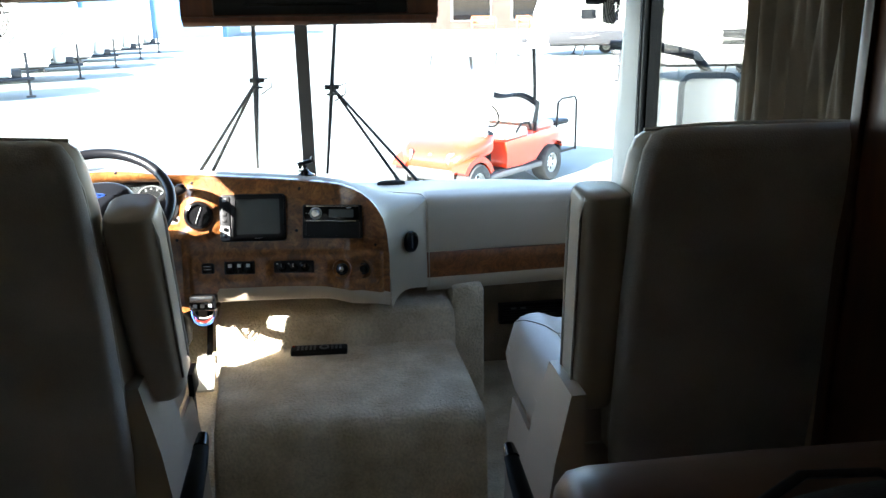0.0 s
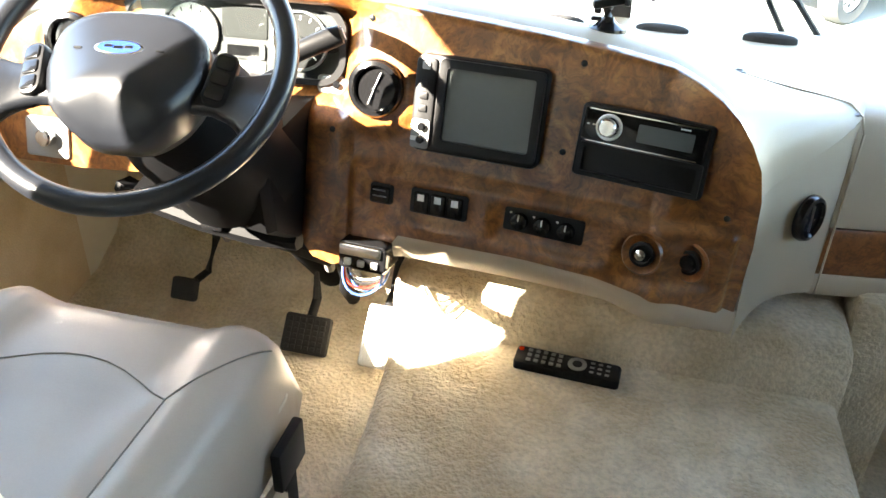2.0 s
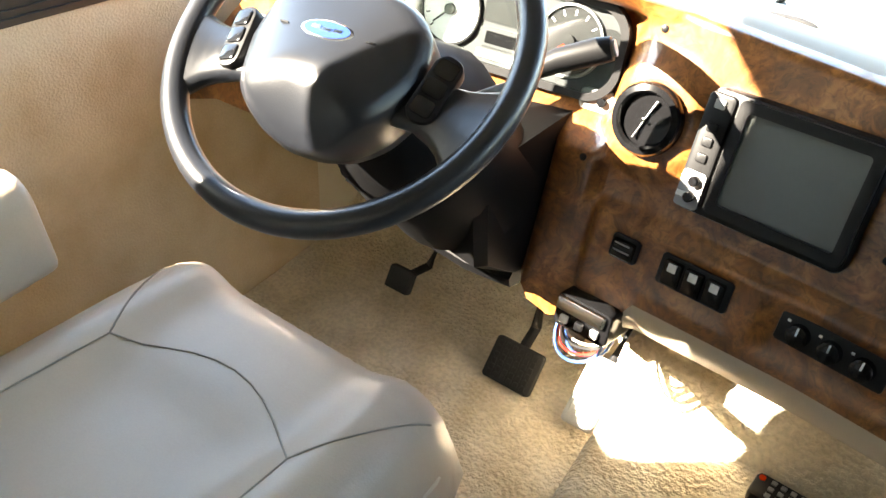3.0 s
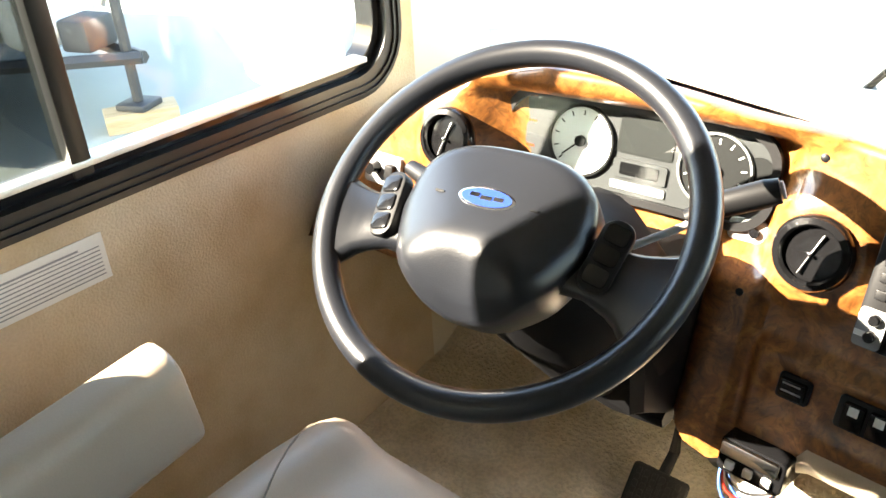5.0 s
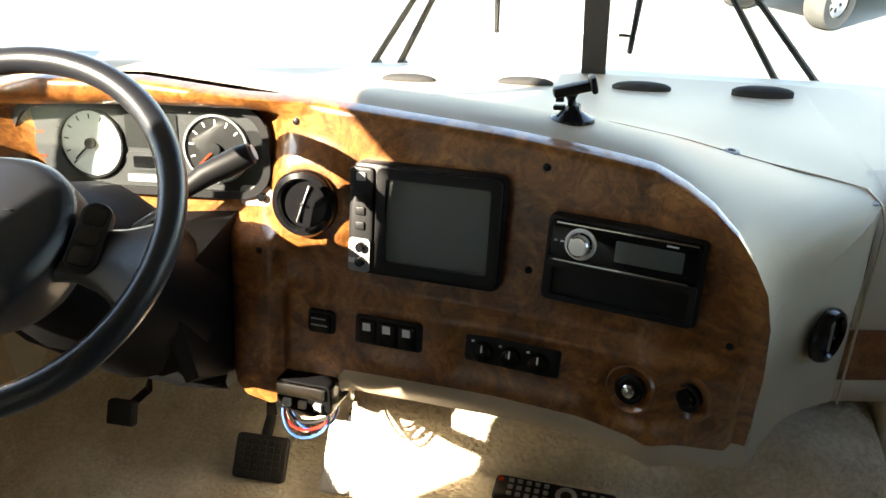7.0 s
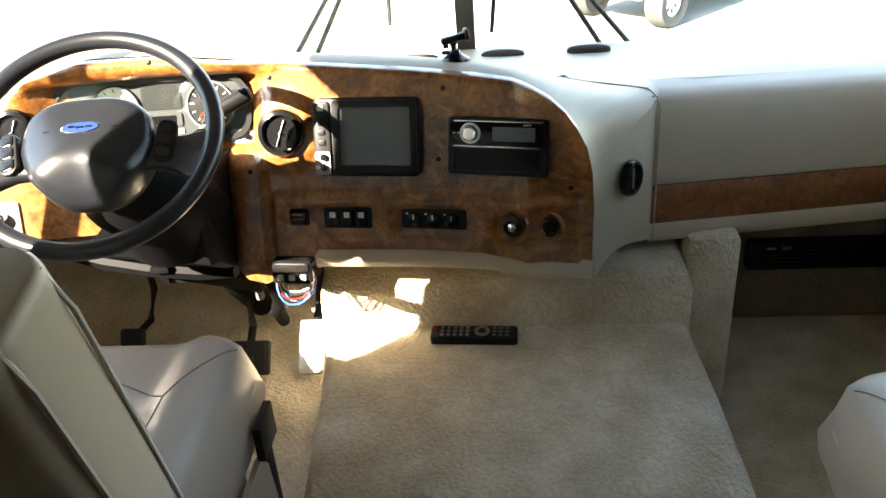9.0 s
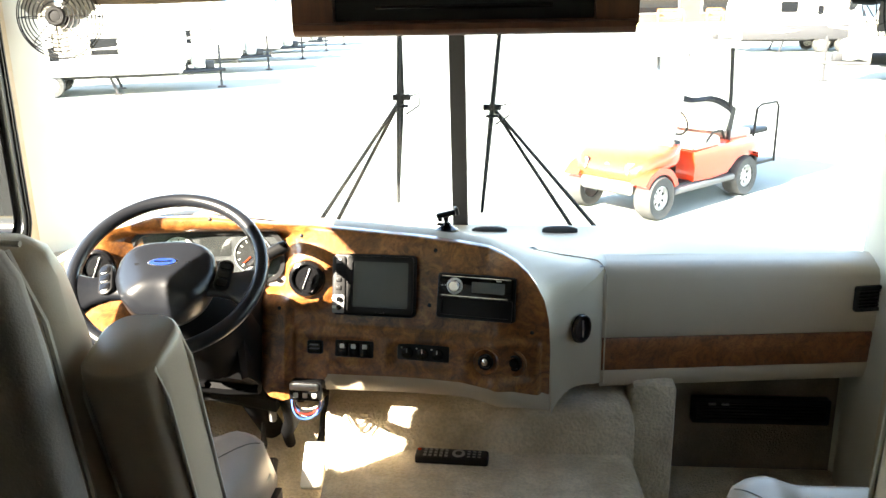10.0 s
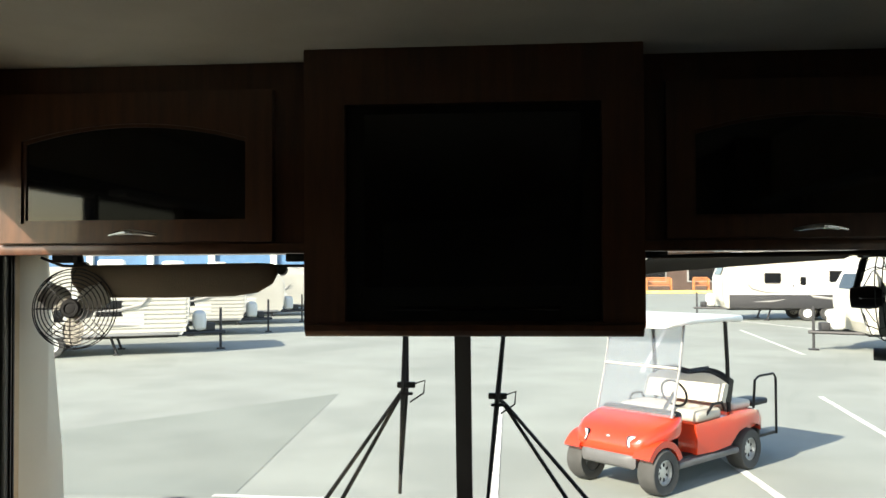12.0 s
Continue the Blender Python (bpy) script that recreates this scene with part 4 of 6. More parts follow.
# unfinished control box with hanging wires
cb = thing("brake_controller", "chrome and black control box with loose wires", "control box", m=facing(-0.352, 2.587, 0.538, 10, -4))
part("body", slab(round_rect(0.085, 0.050, 0.008), -0.06, 0.004, bevel=0.004), GLOSSBLACK, cb)
part("face", slab(round_rect(0.075, 0.020, 0.004), 0.003, 0.010, pose(-0.002, 0.012, 0), bevel=0.003), CHROME, cb, "bright chrome face")
for k in range(3):
    part("connector", box(-0.03 + k * 0.024, -0.018 + k * 0.024, -0.016, -0.004, 0.003, 0.010, 0.002, m=pose(0, 0, 0)), WHITE if k != 1 else ALU, cb)
for k, (c, r) in enumerate((((0.05, 0.13, 0.45), 0.055), ((0.5, 0.03, 0.02), 0.045), ((0.6, 0.6, 0.55), 0.05), ((0.03, 0.03, 0.03), 0.04), ((0.75, 0.72, 0.6), 0.036), ((0.05, 0.13, 0.45), 0.060))):
    wm = material("wire_insulation", c, 0.4, spread=0.03, bump=0.0)
    part("wire", tube([(0.036 * math.cos(a) - 0.002, -0.020 + r * math.sin(a), -0.008 - 0.006 * k + 0.01 * math.sin(a * 2)) for a in np.linspace(math.pi * 1.02, math.pi * 1.98, 12)], 0.0022, 6), wm, cb)

# telephone holder on the dashboard
ph = thing("phone_holder", "black suction-cup phone holder on the dashboard", "phone holder", m=pose(-0.01, 2.79, 0.900, -6, 0, 0) @ Matrix.Diagonal((0.85, 0.85, 0.85, 1)))
part("suction_cup", lathe([(0.036, -0.006), (0.035, 0.002), (0.022, 0.008), (0.014, 0.014), (0.012, 0.022), (0, 0.022)], 28), GLOSSBLACK, ph)
part("arm", tube([(0, 0, 0.018), (-0.004, 0.005, 0.035), (0.004, 0.0, 0.05)], 0.010, 10), BLACK, ph)
part("lever", box(-0.030, -0.008, -0.006, 0.006, 0.012, 0.020, 0.003), BLACK, ph)
part("cradle", box(-0.030, 0.030, -0.018, 0.004, 0.042, 0.058, 0.005, m=pose(0.008, -0.004, 0, 0, -12, 12)), BLACK, ph)
part("clamp", box(0.026, 0.036, -0.030, 0.004, 0.040, 0.066, 0.004, m=pose(0.008, -0.004, 0, 0, -12, 12)), BLACK, ph)
part("knob", lathe([(0.008, 0), (0.008, 0.012), (0, 0.013)], 14, pose(-0.014, 0.002, 0.032, 0, -90, 0)), BLACK, ph)

# vents along the windscreen
for x, y, z in ((-0.393, 3.365, 0.737), (-0.15, 3.385, 0.735), (0.083, 3.39, 0.735), (0.314, 3.39, 0.737)):
    dv = thing("defroster_vent", "low dark oval defroster vent on the dashboard top", "vent", "defroster vents", pose(x, y, z, -7, 0, 0))
    oval_at = lambda k, h: [(0.058 * k * math.cos(j * math.tau / 32), 0.017 * k * math.sin(j * math.tau / 32), h * 0.7) for j in range(32)]
    part("dome", loft([oval_at(1.0, -0.02), oval_at(1.0, 0.003), oval_at(0.94, 0.007), oval_at(0.80, 0.012), oval_at(0.5, 0.016), oval_at(0.1, 0.0175)]), RUBBER, dv, "dark domed cover", smooth=50)
    for k in range(-3, 4):
        part("slat", box(k * 0.012 - 0.002, k * 0.012 + 0.002, -0.013 + 0.0015 * abs(k), -0.006, 0.003, 0.0105 - 0.001 * abs(k), 0.0006, 1), BLACK, dv)

# heater register on the footwell wall
hr = thing("floor_heater", "black heater register low on the footwell wall", "heater", m=facing(0.935, 3.176, 0.215, 0, 0))
part("frame", ring_plate(round_rect(0.42, 0.085, 0.008), round_rect(0.39, 0.058, 0.005), -0.01, 0.022), BLACK, hr)
part("backing", slab(round_rect(0.40, 0.066, 0.004), -0.01, 0.002), GLOSSBLACK, hr)
for k in range(5):
    part("louvre", box(-0.193, 0.193, -0.022 + 0.011 * k - 0.002, -0.022 + 0.011 * k + 0.002, 0.002, 0.018, 0.001, 1), BLACK, hr)
for x in (-0.16, -0.12):
    part("clip", box(x, x + 0.022, 0.020, 0.026, 0.018, 0.024), GREYPLASTIC, hr)

# ---- engine cover ----
eng = thing("engine_cover", "stepped engine cover wrapped in beige cut-pile carpet", "engine cover")
def cover_sections(rows):
    """Rounded-trapezium sections along y: (y, left, right, top)."""
    out = []
    for y, x0, x1, z in rows:
        r = 0.035
        pts = [(x0 - 0.02, 0.0)]
        for a in np.linspace(180, 90, 6):
            pts.append((x0 + r + r * math.cos(radians(a)), z - r + r * math.sin(radians(a))))
        pts += [(x0 + (x1 - x0) * k / 10, z) for k in range(2, 9)]
        for a in np.linspace(90, 0, 6):
            pts.append((x1 - r + r * math.cos(radians(a)), z - r + r * math.sin(radians(a))))
        pts.append((x1 + 0.005, 0.0))
        out.append([(x, y, max(0.0, q)) for x, q in pts])
    return out
sec = cover_sections([(2.170, -0.285, 0.490, 0.10), (2.174, -0.288, 0.492, 0.22), (2.182, -0.290, 0.494, 0.262), (2.200, -0.292, 0.496, 0.288), (2.225, -0.295, 0.497, 0.299), (2.30, -0.300, 0.496, 0.302), (2.5, -0.315, 0.490, 0.304), (2.69, -0.335, 0.482, 0.302), (2.712, -0.340, 0.480, 0.303), (2.716, -0.341, 0.480, 0.306), (2.719, -0.341, 0.480, 0.325), (2.724, -0.342, 0.480, 0.38), (2.728, -0.342, 0.480, 0.408), (2.740, -0.343, 0.480, 0.421), (2.77, -0.345, 0.480, 0.428), (3.18, -0.36, 0.480, 0.430)])
cm = part("body", loft(sec), CARPET, eng, smooth=38)
part("front_skirt", loft([[(-0.30, 2.168, 0.0), (0.495, 2.168, 0.0), (0.495, 2.20, 0.0), (-0.30, 2.20, 0.0)], [(-0.285, 2.170, 0.14), (0.487, 2.170, 0.14), (0.487, 2.20, 0.14), (-0.285, 2.20, 0.14)]]), CARPET, eng, smooth=0)
part("side_flange", box(0.478, 0.60, 2.80, 3.18, 0.0, 0.47, 0.02), CARPET, eng, "carpeted side flange")
part("side_clip", tube([(0.484, 2.83, 0.385), (0.497, 2.825, 0.375), (0.497, 2.825, 0.355)], 0.005, 8), BLACK, eng)

# remote control
rm = thing("remote_control", "black television remote control lying on the carpet", "remote control", m=pose(0.003, 2.674, 0.305, 3, 0, -3))
part("body", slab(round_rect(0.192, 0.047, 0.008), 0.0, 0.019, bevel=0.005), BLACK, rm)
part("power_button", lathe([(0.005, 0.018), (0.005, 0.0205), (0, 0.021)], 12, pose(-0.087, 0.012, 0)), REDPAINT, rm, "red power button")
for i in range(5):
    for j in range(3):
        part("button", box(-0.004, 0.004, -0.004, 0.004, 0.018, 0.021, 0.001, 1, m=pose(-0.070 + i * 0.014, (j - 1) * 0.013, 0)), GREYPLASTIC, rm)
part("pad_ring", lathe([(0.008, 0.018), (0.017, 0.018), (0.017, 0.021), (0.009, 0.021)], 24, pose(0.018, 0, 0)), GREYPLASTIC, rm)
for i in range(3):
    for j in range(3):
        part("button", box(-0.004, 0.004, -0.0025, 0.0025, 0.018, 0.0205, 0.001, 1, m=pose(0.045 + i * 0.014, (j - 1) * 0.012, 0)), GREYPLASTIC, rm)

# toe board under the pedals
bm = bmesh.new()
prof = [(2.36, -0.01), (2.46, 0.06), (2.55, 0.105), (2.75, 0.125), (2.92, 0.15), (3.05, 0.26), (3.185, 0.42)]
grid = [[bm.verts.new((x, y, z)) for y, z in prof] for x in np.linspace(-1.168, -0.33, 12)]
for A, B in zip(grid, grid[1:]):
    for j in range(len(prof) - 1):
        bm.faces.new((A[j], A[j + 1], B[j + 1], B[j]))
tagged(part("floor_toe_board", bm, CARPET, smooth=60), "raised carpeted floor below the pedals", "floor", kind="structure")

# ---- cab seats ----
PIPING = material("cream_piping", (0.52, 0.48, 0.41), 0.45, spread=0.05, bump=0.02)
SEAM = material("seam_thread", (0.26, 0.23, 0.18), 0.8, spread=0.1, bump=0.0)


def cushion_z(u, v, h):
    """Height of the cushion's top: bolsters at the sides, a sunk centre and a falling front."""
    edge = (1 - abs(u) ** 9) ** 0.5 if abs(u) < 1 else 0
    z = h * 0.5 + (h * 0.5) * edge
    z += 0.022 * smooth(abs(u), 0.45, 0.72) * edge
    z -= 0.014 * (1 - smooth(abs(u), 0.25, 0.60)) * (1 - smooth(v, 0.62, 0.78))
    return z * (1 - 0.45 * smooth(v, 0.93, 1.0) ** 2)


def cushion_seams(w, d, h):
    """Sewn lines round the seat insert and out to the front corners."""
    lines = [[(-0.64 + 0.004 * k, 0.10 + 0.058 * k) for k in range(0, 11)] + [(-0.60 + 0.12 * k, 0.68 + 0.10 * math.sin(math.pi * k / 10)) for k in range(1, 10)] + [(0.60 + 0.004 * k, 0.68 - 0.058 * k) for k in range(0, 11)]]
    lines += [[(s * (0.60 + 0.032 * k), 0.68 + 0.024 * k) for k in range(0, 11)] for s in (-1, 1)]
    return [tube([(u * w / 2 * (1 - 0.05 * smooth(v, 0.75, 1.0) - 0.04 * (1 - v)), -d + d * v, cushion_z(u, v, h) + 0.0002) for u, v in line], 0.0014, 5) for line in lines]


def cushion_mesh(w, d, h):
    """A bucket cushion with raised bolsters, sunk centre and rounded front."""
    bm = bmesh.new()
    nx, ny = 26, 24
    top = []
    for j in range(ny + 1):
        v = j / ny
        y = -d + d * v
        row = []
        for i in range(nx + 1):
            u = 2 * i / nx - 1
            taper = 1 - 0.05 * smooth(v, 0.75, 1.0) - 0.04 * (1 - v)
            z = cushion_z(u, v, h)
            row.append(bm.verts.new((u * w / 2 * taper, y, z)))
        top.append(row)
    for A, B in zip(top, top[1:]):
        for i in range(nx):
            bm.faces.new((A[i], A[i + 1], B[i + 1], B[i]))
    rim = [top[0][i] for i in range(nx + 1)] + [top[j][nx] for j in range(1, ny + 1)] + [top[ny][i] for i in range(nx - 1, -1, -1)] + [top[j][0] for j in range(ny - 1, 0, -1)]
    low = [bm.verts.new((v.co.x * 0.97, v.co.y * 0.985 - 0.004, 0.0)) for v in rim]
    for k in range(len(rim)):
        bm.faces.new((rim[k], rim[(k + 1) % len(rim)], low[(k + 1) % len(rim)], low[k]))
    bm.faces.new(low)
    return bm


def back_section(z, w, yc, t, r=0.06):
    return [(x, y + yc, z) for x, y in round_rect(w, t, r)]


def padded_bar(length, w, d, r):
    """An armrest pad along z, with rounded ends and a slight crown."""
    secs = []
    for s, k in ((0.0, 0.55), (0.012, 0.80), (0.04, 0.96), (0.10, 1.0), (0.5, 1.03), (0.93, 1.0), (0.975, 0.985), (0.993, 0.93), (1.0, 0.82)):
        secs.append([(x, y, s * length) for x, y in round_rect(w * k, d * (0.75 + 0.25 * k), r * k)])
    return loft(secs)


def cab_seat(m, inner, label, reach=0.298, wide=0.51, over=0.0, back=0.0, rise=0.0, arm=(-0.665, 5, 0.455)):
    """A captain's chair; its cushion's front edge lies at local y = 0. inner: the side (-1 or 1) of its raised armrest."""
    s = thing("captain_chair", label, "chair", "captain chairs", m)
    bm = cushion_mesh(wide, 0.60, 0.165)
    bm.transform(pose(0, 0, 0.405 + rise))
    cu = part("cushion", bm, LEATHER, s, smooth=80)
    for seam in cushion_seams(wide, 0.60, 0.165):
        seam.transform(pose(0, 0, 0.405 + rise))
        part("seam", seam, SEAM, cu)
    rim = [(x * 0.955, y * 0.985 - 0.30, 0.492 + rise) for x, y in round_rect(wide, 0.60, 0.07, 8)]
    part("piping", tube(rim, 0.0045, 6, closed=True), PIPING, s)
    def upper_part(*args, **kw):
        o = part(*args, **kw)
        o.matrix_basis = pose(over, back, 0)
        return o
    upper_part("backrest", loft([back_section(z, w, y, t) for z, w, y, t in ((0.50, 0.46, -0.63, 0.11), (0.53, 0.49, -0.63, 0.15), (0.70, 0.50, -0.65, 0.16), (0.90, 0.49, -0.675, 0.15), (1.08, 0.475, -0.70, 0.135), (1.16, 0.46, -0.71, 0.12), (1.19, 0.44, -0.715, 0.10), (1.205, 0.40, -0.717, 0.06))]), LEATHER, s, "padded vinyl backrest", smooth=70)
    upper_part("back_cover", loft([back_section(z, w, y, t, 0.03) for z, w, y, t in ((0.34, 0.44, -0.705, 0.03), (0.36, 0.47, -0.71, 0.05), (0.55, 0.50, -0.725, 0.06), (0.90, 0.505, -0.765, 0.06), (1.10, 0.488, -0.785, 0.06), (1.18, 0.465, -0.788, 0.055), (1.208, 0.43, -0.783, 0.045), (1.216, 0.38, -0.775, 0.02))]), SEATBACK, s, "brown fabric back cover", smooth=70)
    upper_part("piping", tube([(-0.22, -0.755, 1.212), (-0.10, -0.758, 1.219), (0.10, -0.758, 1.219), (0.22, -0.755, 1.212)], 0.004, 6), PIPING, s)
    for sx in (-1, 1):
        upper_part("piping", tube([(sx * 0.247, -0.715, 0.56), (sx * 0.246, -0.735, 0.9), (sx * 0.232, -0.752, 1.12), (sx * 0.205, -0.758, 1.205)], 0.004, 6), PIPING, s)
    up = padded_bar(arm[2], 0.100, 0.122, 0.036)
    up.transform(pose(inner * reach, arm[0], 0.640, arm[1], 0, 0))
    upper_part("armrest", up, LEATHER, s, "raised padded armrest", smooth=60)
    edge = tube([(0.050, 0.038, 0.05), (0.051, 0.040, arm[2] - 0.05), (0.044, 0.038, arm[2] - 0.006), (-0.044, 0.038, arm[2] - 0.006), (-0.051, 0.040, arm[2] - 0.05), (-0.050, 0.038, 0.05)], 0.003, 6)
    edge.transform(pose(inner * reach, arm[0], 0.640, arm[1], 0, 0))
    upper_part("piping", edge, PIPING, s)
    edge = tube([(0.050, -0.038, 0.05), (0.051, -0.040, arm[2] - 0.05), (0.044, -0.038, arm[2] - 0.006), (-0.044, -0.038, arm[2] - 0.006), (-0.051, -0.040, arm[2] - 0.05), (-0.050, -0.038, 0.05)], 0.003, 6)
    edge.transform(pose(inner * reach, arm[0], 0.640, arm[1], 0, 0))
    upper_part("piping", edge, PIPING, s)
    down = padded_bar(0.42, 0.080, 0.145, 0.034)
    down.transform(pose(-inner * reach, -0.60, 0.632, -84, 0, 0))
    upper_part("armrest", down, LEATHER, s, "lowered padded armrest", smooth=60)
    for sx in (-1, 1):
        part("hinge_cover", loft([[(sx * 0.245, -0.72, z), (sx * (0.245 + o), -0.72, z), (sx * (0.245 + o), -0.55 + 0.05 * f, z), (sx * 0.245, -0.55 + 0.05 * f, z)] for z, o, f in ((0.42, 0.075, 1.0), (0.55, 0.06, 0.6), (0.70, 0.03, 0.0))]), LEATHER, s, smooth=30)
    part("pedestal", loft([[(x, y - 0.33, z) for x, y in round_rect(w, d, 0.05)] for z, w, d in ((0.0, 0.50, 0.52), (0.02, 0.50, 0.52), (0.20, 0.46, 0.48), (0.405 + rise, 0.45, 0.46))]), LEATHER, s, "vinyl-covered pedestal", smooth=60)
    part("side_skirt", loft([[(inner * 0.25, -0.60, z), (inner * (0.25 + o), -0.60, z), (inner * (0.25 + o), -0.14 - 0.08 * (1 - z / 0.3), z), (inner * 0.25, -0.14 - 0.08 * (1 - z / 0.3), z)] for z, o in ((0.0, 0.045), (0.10, 0.05), (0.26, 0.035), (0.40, 0.01))]), LEATHER, s, smooth=60)
    lv = part("recline_lever", tube([(inner * 0.305, -0.58, 0.27), (inner * 0.315, -0.53, 0.325), (inner * 0.325, -0.46, 0.372), (inner * 0.328, -0.41, 0.40)], [0.027, 0.027, 0.023, 0.018], 12, flat=0.65), BLACK, s, "black recline lever", smooth=60)
    part("lever_grip", tube([(inner * 0.327, -0.42, 0.394), (inner * 0.329, -0.385, 0.409)], [0.020, 0.014], 10), GLOSSBLACK, lv)
    return s


cab_seat(pose(-0.602, 2.335, 0), 1, "cream vinyl driver's captain chair with raised inner armrest", arm=(-0.578, 15, 0.445))
cab_seat(pose(0.802, 2.165, 0), -1, "cream vinyl passenger's captain chair with raised inner armrest", 0.280, 0.54, 0.074, 0.06, 0.03)

# seat belt buckle box by the driver's cushion
bk = thing("seat_switch", "small dark switch box on the driver's seat side", "switch", m=pose(-0.342, 2.23, 0.0))
part("body", box(-0.004, 0.012, -0.04, 0.04, 0.40, 0.47, 0.004), BLACK, bk)
part("stem", box(-0.004, 0.004, -0.02, 0.02, 0.0, 0.41, 0.002), BLACK, bk)

# ---- overhead cabinets ----
def arch_frame(w, h, arch, W, H, shift, d0, d1, m):
    xs = np.linspace(w / 2, -w / 2, 17)
    inner = [(x, h / 2 - arch * (2 * x / w) ** 2) for x in xs] + [(-w / 2, -h / 2), (w / 2, -h / 2)]
    outer = [(x * W / w, H / 2 + shift) for x in xs] + [(-W / 2, -H / 2 + shift), (W / 2, -H / 2 + shift)]
    return ring_plate(outer, inner, d0, d1, m)


def overhead_cabinet(x0, x1, cx, label):
    c = thing("overhead_cabinet", label, "cabinet", "overhead cabinets")
    part("carcass", box(x0, x1, 2.80, 3.16, 1.582, ROOF, 0.003), CABINET, c)
    part("face_frame", box(x0, x1, 2.782, 2.80, 1.582, ROOF, 0.003), CABINET, c)
    part("bottom_rail", box(x0 - 0.001, x1 + 0.001, 2.772, 2.784, 1.578, 1.604, 0.004), CABINET, c)
    m = facing(cx, 2.780, 1.779)
    W = 0.70
    door = part("door", arch_frame(0.575, 0.245, 0.040, W, 0.372, 0.015, 0.0, 0.020, m), CABINET, c, "arched cherry door frame")
    part("moulding", arch_frame(0.560, 0.230, 0.040, 0.577, 0.247, 0.0, 0.0, 0.012, m), CABINET, door)
    part("pane", slab(round_rect(0.58, 0.25, 0.002), 0.001, 0.006, m), DARKGLASS, door, "dark tinted glass")
    part("handle", tube([(x, -0.150 + 0.004 * math.cos(x * 40), 0.020 + 0.020 * math.sin(math.pi * (x + 0.06) / 0.12)) for x in np.linspace(-0.06, 0.06, 13)], [0.004 + 0.003 * math.sin(math.pi * k / 12) for k in range(13)], 8), CHROME, door, "curved nickel pull").matrix_world = m
    return c


overhead_cabinet(-1.165, -0.352, -0.796, "dark cherry overhead cabinet with an arched smoked-glass door")
overhead_cabinet(0.437, 1.235, 0.846, "dark cherry overhead cabinet with an arched smoked-glass door")
tv = thing("tv_cabinet", "dark cherry cabinet holding a switched-off television over the windscreen", "cabinet")
part("carcass", box(-0.345, 0.430, 2.70, 3.20, 1.40, ROOF, 0.003), CABINET, tv)
part("face_frame", ring_plate([(x + 0.0425, y + 1.727) for x, y in round_rect(0.778, 0.646, 0.004)], [(x + 0.0425, y + 1.668) for x, y in round_rect(0.588, 0.502, 0.004)], 0.0, 0.028, facing(0, 2.70, 0)), CABINET, tv, "plain cherry face frame")
part("shelf_lip", loft([[(x, 2.655, 1.392), (x, 2.648, 1.400), (x, 2.650, 1.412), (x, 2.662, 1.416), (x, 2.75, 1.416), (x, 2.75, 1.386), (x, 2.662, 1.386)] for x in (-0.340, 0.424)]), CABINET, tv, "rounded lower lip", smooth=50)
tel = thing("television", "black flat television, switched off, inside the cabinet", "television", m=facing(0.0425, 2.695, 1.668))
part("casing", slab(round_rect(0.584, 0.498, 0.006), -0.02, 0.006), BLACK, tel)
part("screen", slab(round_rect(0.50, 0.40, 0.004), 0.005, 0.0085, pose(0, 0.03, 0)), DARKGLASS, tel, "dark glossy screen")
part("stand_strip", box(-0.20, 0.20, -0.225, -0.215, 0.006, 0.012, 0.002), GLOSSBLACK, tel)

# sun visors and their rods
vi = thing("sun_visor", "dark brown padded sun visor folded down on a black rod", "sun visor", "sun visors")
part("pad", loft([[(x, 2.95 + 0.016 * math.cos(a) * k, zc + (0.044 * k) * math.sin(a)) for a in np.linspace(0, math.tau, 17)[:-1]] for x, k, zc in ((-1.055, 0.25, 1.530), (-1.05, 0.55, 1.525), (-1.03, 0.85, 1.515), (-0.99, 1.0, 1.510), (-0.78, 1.02, 1.510), (-0.60, 1.0, 1.513), (-0.54, 0.90, 1.518), (-0.50, 0.62, 1.528), (-0.485, 0.25, 1.538))]), VISOR, vi, smooth=70)
part("rod", tube([(-1.14, 2.95, 1.575), (-1.08, 2.95, 1.552), (-0.95, 2.95, 1.549), (-0.36, 2.95, 1.549)], 0.004, 8), BLACK, vi)
part("bracket", box(-1.10, -1.04, 2.93, 2.97, 1.560, 1.584, 0.004), BLACK, vi)
part("bracket", box(-0.46, -0.40, 2.93, 2.97, 1.560, 1.584, 0.004), BLACK, vi)
part("end_knob", lathe([(0.012, -0.01), (0.015, 0), (0.012, 0.012), (0, 0.014)], 14, pose(-0.47, 2.94, 1.538, 90, 0, 0)), BLACK, vi)
vr = thing("sun_visor", "taupe sun visor folded up against the cabinet base", "sun visor", "sun visors")
part("pad", loft([[(x, 2.82 + 0.20 * u, z0 + 0.012 * math.sin(math.pi * k / 9) * (1 if w > 0 else -1) - 0.05 * u * f) for k, (u, w) in enumerate([(q / 9, 1) for q in range(10)] + [(q / 9, -1) for q in range(9, -1, -1)])] for x, z0, f in ((0.47, 1.565, 0.9), (0.52, 1.566, 0.8), (0.75, 1.568, 0.5), (1.0, 1.570, 0.2))]), VISOR, vr, smooth=70)
part("rod", tube([(0.44, 2.84, 1.565), (0.70, 2.84, 1.572), (1.05, 2.84, 1.575)], 0.004, 8), BLACK, vr)
part("bracket", box(0.445, 0.51, 2.82, 2.86, 1.562, 1.584, 0.004), BLACK, vr)
part("bracket", box(0.98, 1.05, 2.82, 2.86, 1.562, 1.584, 0.004), BLACK, vr)

